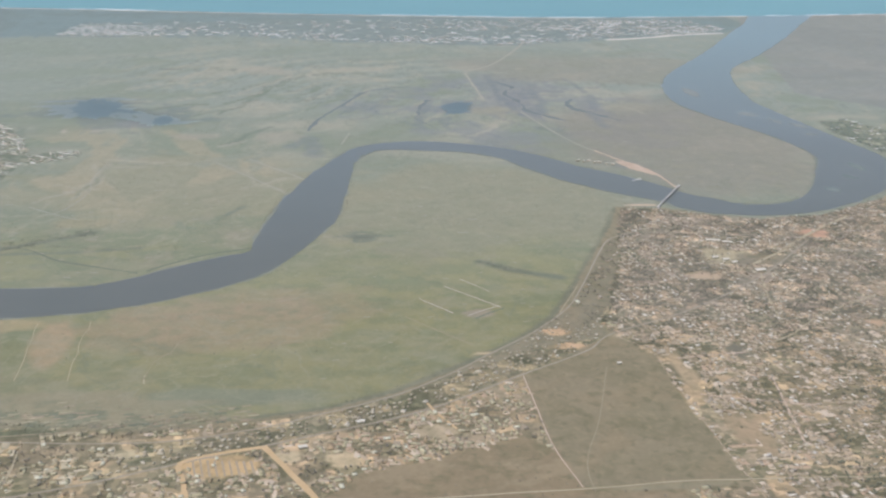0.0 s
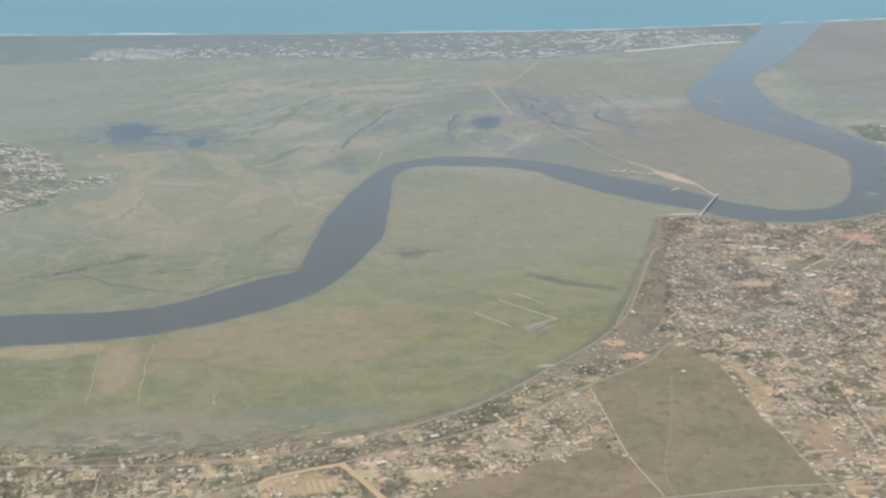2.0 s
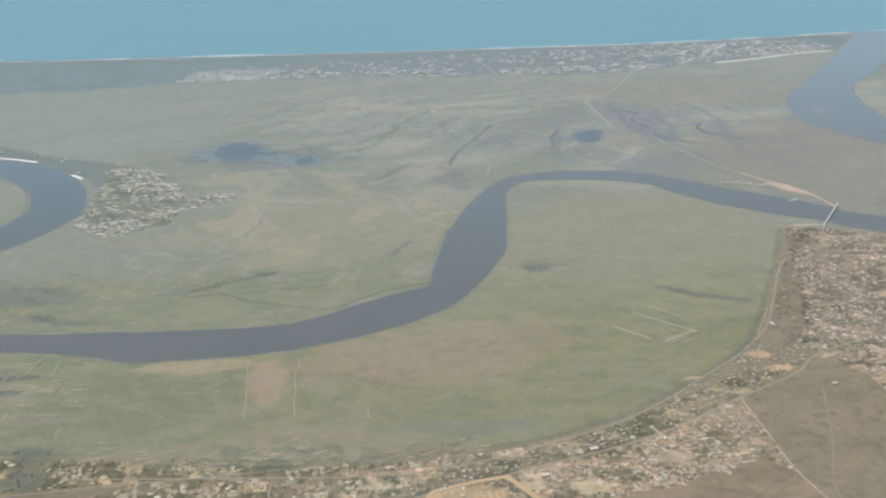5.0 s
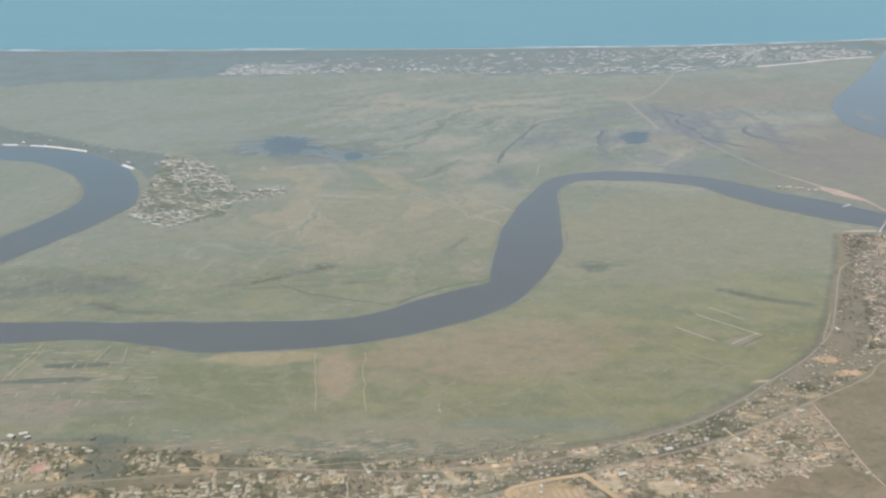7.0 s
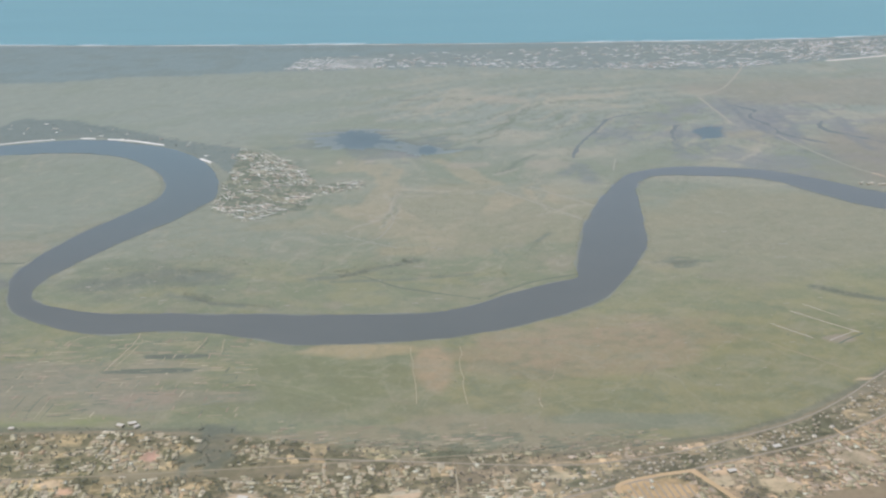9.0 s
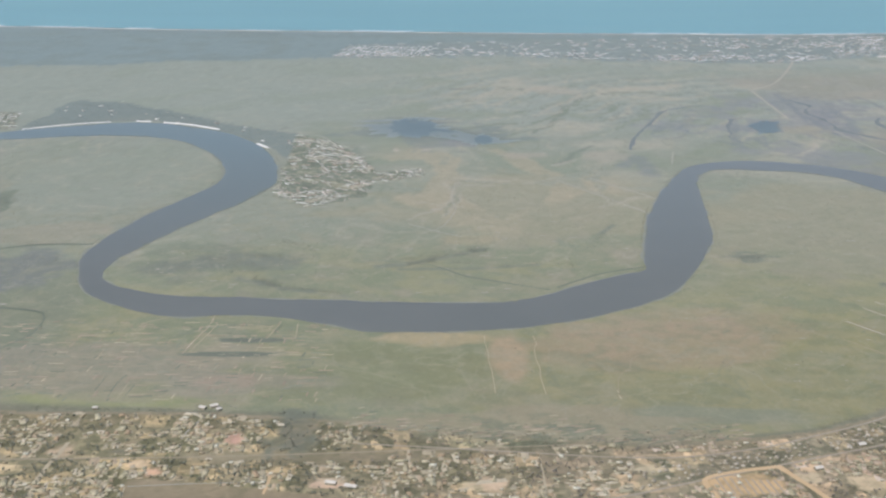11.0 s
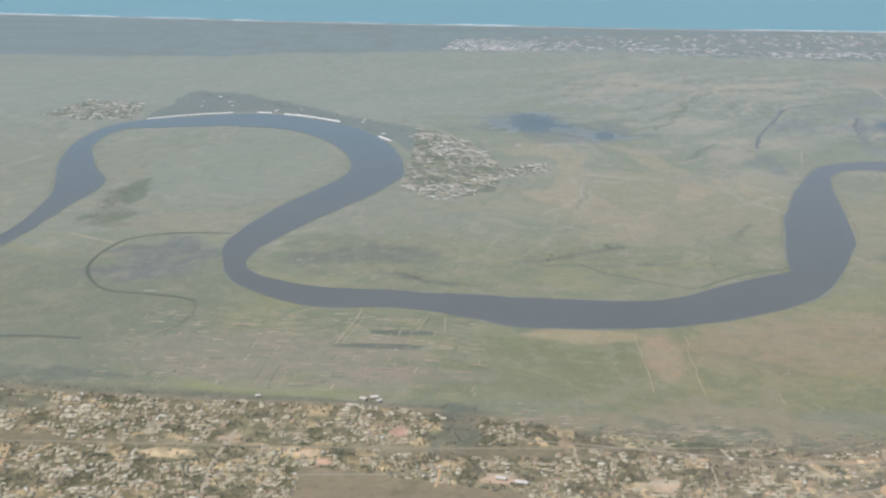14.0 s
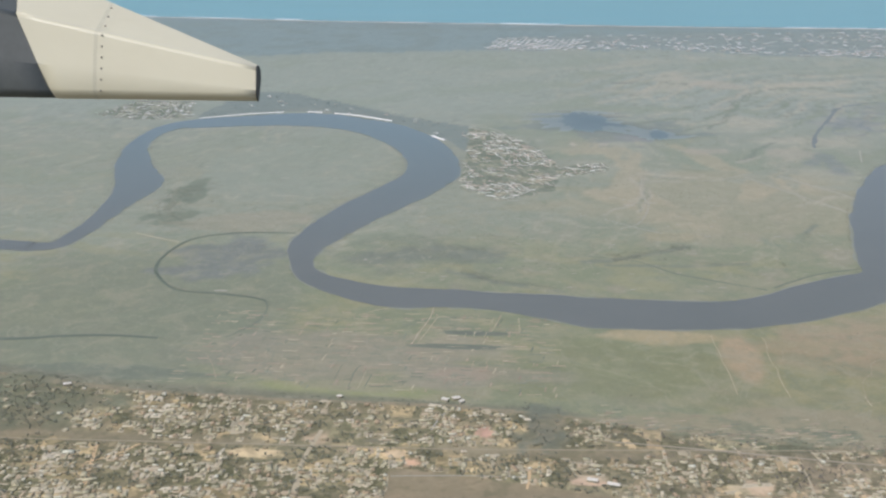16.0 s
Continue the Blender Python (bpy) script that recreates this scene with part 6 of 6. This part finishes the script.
def bank_wall(points, high, wide, label):
    p = spline(points, 8)
    t = np.gradient(p, axis=0)
    t /= np.hypot(t[:, 0], t[:, 1])[:, None]
    nrm = np.stack([-t[:, 1], t[:, 0]], 1) * wide / 2
    v = []
    for q, m in zip(p, nrm):
        v += [(q[0] - m[0], q[1] - m[1], -0.1), (q[0] - m[0] * 0.6, q[1] - m[1] * 0.6, high), (q[0] + m[0] * 0.6, q[1] + m[1] * 0.6, high), (q[0] + m[0], q[1] + m[1], -0.1)]
    f = [(4 * i + j, 4 * i + j + 1, 4 * i + j + 5, 4 * i + j + 4) for i in range(len(p) - 1) for j in range(3)]
    f += [(0, 1, 2, 3), (4 * len(p) - 1, 4 * len(p) - 2, 4 * len(p) - 3, 4 * len(p) - 4)]
    return tagged(mesh_object("river_wall", v, f, M_CONCRETE), label, "wall", "walls on the river bank")


bank_wall([(-667, 1562), (-602, 1597), (-555, 1612)], 0.8, 2.4, "long pale embankment wall on the river bank")
bank_wall([(-520, 1618), (-498, 1614)], 0.8, 3.5, "short pale quay wall on the river bank")
bank_wall([(-478, 1608), (-436, 1592), (-388, 1562)], 1.0, 3.0, "long pale embankment wall on the river bank")
bank_wall([(-321, 1474), (-302, 1450)], 1.0, 4, "short pale quay wall on the river bank")

# ---------- bridge ----------
A, B = Vector((529, 1094, 0)), Vector((574, 1168, 0))
length = (B - A).length
bridge = tagged(new("bridge"), "pale concrete road bridge on piers over the river", "bridge")
bridge.matrix_basis = Matrix.Translation(A) @ Matrix.Rotation(math.atan2((B - A).y, (B - A).x), 4, "Z")
bm = bmesh.new()
box(bm, 0, -0.85, 1.9, length, 0.85, 2.25)
part("deck", bm, M_BRIDGE, bridge)
bm = bmesh.new()
box(bm, 0, -0.7, 2.25, length, 0.7, 2.29)
part("carriageway", bm, M_BRIDGE, bridge, "pale worn carriageway")
for side in (-1, 1):
    bm = bmesh.new()
    box(bm, 0, side * 0.78 - 0.05, 2.25, length, side * 0.78 + 0.05, 2.45)
    part("parapet", bm, M_BRIDGE, bridge)
    bm = bmesh.new()
    box(bm, 0, side * 0.6 - 0.15, 1.36, length, side * 0.6 + 0.15, 1.9)
    part("girder", bm, M_STEEL, bridge)
for i in range(1, 8):
    u = length * i / 8
    bm = bmesh.new()
    bmesh.ops.create_cone(bm, cap_ends=True, segments=10, radius1=0.65, radius2=0.5, depth=1.6, matrix=Matrix.Translation((u, 0, 0.55)))
    box(bm, u - 0.45, -1.05, 1.1, u + 0.45, 1.05, 1.36)
    part("pier", bm, M_BRIDGE, bridge)
for u0, u1 in ((-4, 0.6), (length - 0.6, length + 4)):
    bm = bmesh.new()
    box(bm, u0, -1.4, -0.3, u1, 1.4, 1.9)
    part("abutment", bm, M_BRIDGE, bridge)
jetty = tagged(new("jetty"), "short pale landing jetty near the bridge", "jetty")
jetty.matrix_basis = pose(541, 1202, 0, 0, 0, 215)
bm = bmesh.new()
box(bm, 0, -1.0, 0.7, 14, 1.0, 0.95)
part("deck", bm, M_CONCRETE, jetty)
for i in range(4):
    bm = bmesh.new()
    bmesh.ops.create_cone(bm, cap_ends=True, segments=8, radius1=0.22, radius2=0.22, depth=1.0, matrix=Matrix.Translation((3 + i * 3.4, 0, 0.25)))
    part("pile", bm, M_CONCRETE, jetty)

# ---------- larger buildings ----------


def hall(x, y, w, d, h, turn, label, roof):
    wv, wf, rv, rf = gable_shape(w, d, h, d * 0.16, 0.3)
    b = tagged(new("hall"), label, "building")
    b.matrix_basis = pose(x, y, 0, 0, 0, turn)
    mesh_object("wall", wv, wf, M_WALL, b)
    mesh_object("roof", rv, rf, roof, b)
    return b


for x, y, w, d, turn in ((562, 901, 10, 5, 12), (548, 984, 13, 4, -10), (560, 978, 9, 4, -14), (541, 930, 6, 4, 5), (533, 936, 6, 4, 5), (546, 922, 5, 4, 5), (384, 716, 3, 2, 10),
                         (-132, 590, 6, 3, -12), (-120, 586, 7, 3, -14), (-221, 691, 5, 3.2, 20), (-228, 688, 4.5, 3, -25), (-217, 686, 3.5, 2.6, 40), (-300, 687, 3, 2.4, 10), (-493, 690, 5, 3, 20),
                         (160, 610, 5, 3, 15), (196, 640, 5, 3, 20), (487, 1284, 4, 2.4, 20), (494, 1280, 3, 2, 35), (500, 1283, 4, 2.6, -10), (506, 1276, 3, 2, 25), (512, 1277, 5, 2.4, -20), (519, 1269, 3.4, 2.2, -30), (526, 1267, 4.4, 2.4, -25)):
    hall(x, y, w, d, 1.5, turn, "long building with a bright white sheet roof", M_WHITE)

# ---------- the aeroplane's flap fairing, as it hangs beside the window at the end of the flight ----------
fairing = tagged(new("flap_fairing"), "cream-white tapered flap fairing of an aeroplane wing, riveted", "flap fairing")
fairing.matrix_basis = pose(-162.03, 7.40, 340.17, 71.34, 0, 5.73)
M_CREAM = material("cream_aircraft_paint", 0.42, 0.0, 0.5)
grime = noise_of(M_CREAM, 1.4, 3, place="Object")
streak = noise_of(M_CREAM, 5.0, 3, (0.25, 3.0, 1), "Object")
cream = mixed(M_CREAM, ranged(M_CREAM, grime, 0.3, 0.7, 0, 1), (0.400, 0.372, 0.270), (0.425, 0.398, 0.292))
finish(M_CREAM, mixed(M_CREAM, ranged(M_CREAM, streak, 0.55, 0.8, 0.0, 0.10), cream, (0.30, 0.275, 0.20)), grime, 0.0005)
M_DARK_PAINT = two_tone("dark_grey_aircraft_paint", (0.058, 0.064, 0.060), (0.072, 0.078, 0.074), 2.0, 0.5, place="Object", bump=0.002)
M_RUBBER = two_tone("black_sealing_edge", (0.03, 0.03, 0.03), (0.05, 0.05, 0.045), 3.0, 0.6, place="Object", bump=0.002)
M_SEAM = two_tone("seam_sealant", (0.38, 0.36, 0.27), (0.43, 0.405, 0.31), 6.0, 0.5, place="Object", bump=0.002)
M_RIVET = two_tone("rivet_metal", (0.13, 0.12, 0.10), (0.2, 0.19, 0.16), 8.0, 0.4, place="Object", bump=0.002)


def fairing_section(u):
    """Outline of the fairing u metres forward of its tip: height and depth, from the top round the near side to the back."""
    ridge, low, under = 0.238 + 0.235 * u, 0.004 + 0.030 * u, -0.014 + 0.020 * u
    top = 0.27 + 0.46 * u
    deep = 0.10 + 0.26 * u
    out = [(top, -deep), (top - 0.012, -deep + 0.02)]
    out += [(ridge + 0.018, -0.052), (ridge + 0.006, -0.026), (ridge - 0.006, -0.012), (ridge - 0.03, -0.002)]
    out += [(low + 0.05 + 0.1 * u, 0.004), (low + 0.03, 0.0), (low + 0.006, -0.012), (under, -0.045), (under - 0.004, -0.10)]
    out += [(under + 0.06 + deep * 0.35, -deep * 1.5), (low + 0.12 + deep * 0.4, -deep * 2), (ridge, -deep * 2 + 0.01)]
    return out


def fairing_shell(a, b, steps, lean_a=0.0, lean_b=0.0, cap_a=False, cap_b=False, puff=0.0):
    """The skin between two stations; lean: how far an end slants forward towards the top."""
    bm = bmesh.new()
    rings = []
    for i in range(steps + 1):
        k = i / steps
        ring = []
        for hgt, dep in fairing_section(a + (b - a) * k):
            u = a + (b - a) * k + (lean_a * (1 - k) + lean_b * k) * hgt
            h2, d2 = fairing_section(u)[len(ring)]
            ring.append(bm.verts.new((-u, h2 + (puff if len(ring) < 9 else -puff), d2 + (puff if d2 > -0.06 else -puff))))
        rings.append(ring)
    n = len(rings[0])
    for p, q in zip(rings, rings[1:]):
        for i in range(n):
            bm.faces.new((p[i], p[(i + 1) % n], q[(i + 1) % n], q[i])).smooth = i not in (0, 1, 5)
    if cap_a:
        bm.faces.new(rings[0])
    if cap_b:
        bm.faces.new(rings[-1])
    return bm


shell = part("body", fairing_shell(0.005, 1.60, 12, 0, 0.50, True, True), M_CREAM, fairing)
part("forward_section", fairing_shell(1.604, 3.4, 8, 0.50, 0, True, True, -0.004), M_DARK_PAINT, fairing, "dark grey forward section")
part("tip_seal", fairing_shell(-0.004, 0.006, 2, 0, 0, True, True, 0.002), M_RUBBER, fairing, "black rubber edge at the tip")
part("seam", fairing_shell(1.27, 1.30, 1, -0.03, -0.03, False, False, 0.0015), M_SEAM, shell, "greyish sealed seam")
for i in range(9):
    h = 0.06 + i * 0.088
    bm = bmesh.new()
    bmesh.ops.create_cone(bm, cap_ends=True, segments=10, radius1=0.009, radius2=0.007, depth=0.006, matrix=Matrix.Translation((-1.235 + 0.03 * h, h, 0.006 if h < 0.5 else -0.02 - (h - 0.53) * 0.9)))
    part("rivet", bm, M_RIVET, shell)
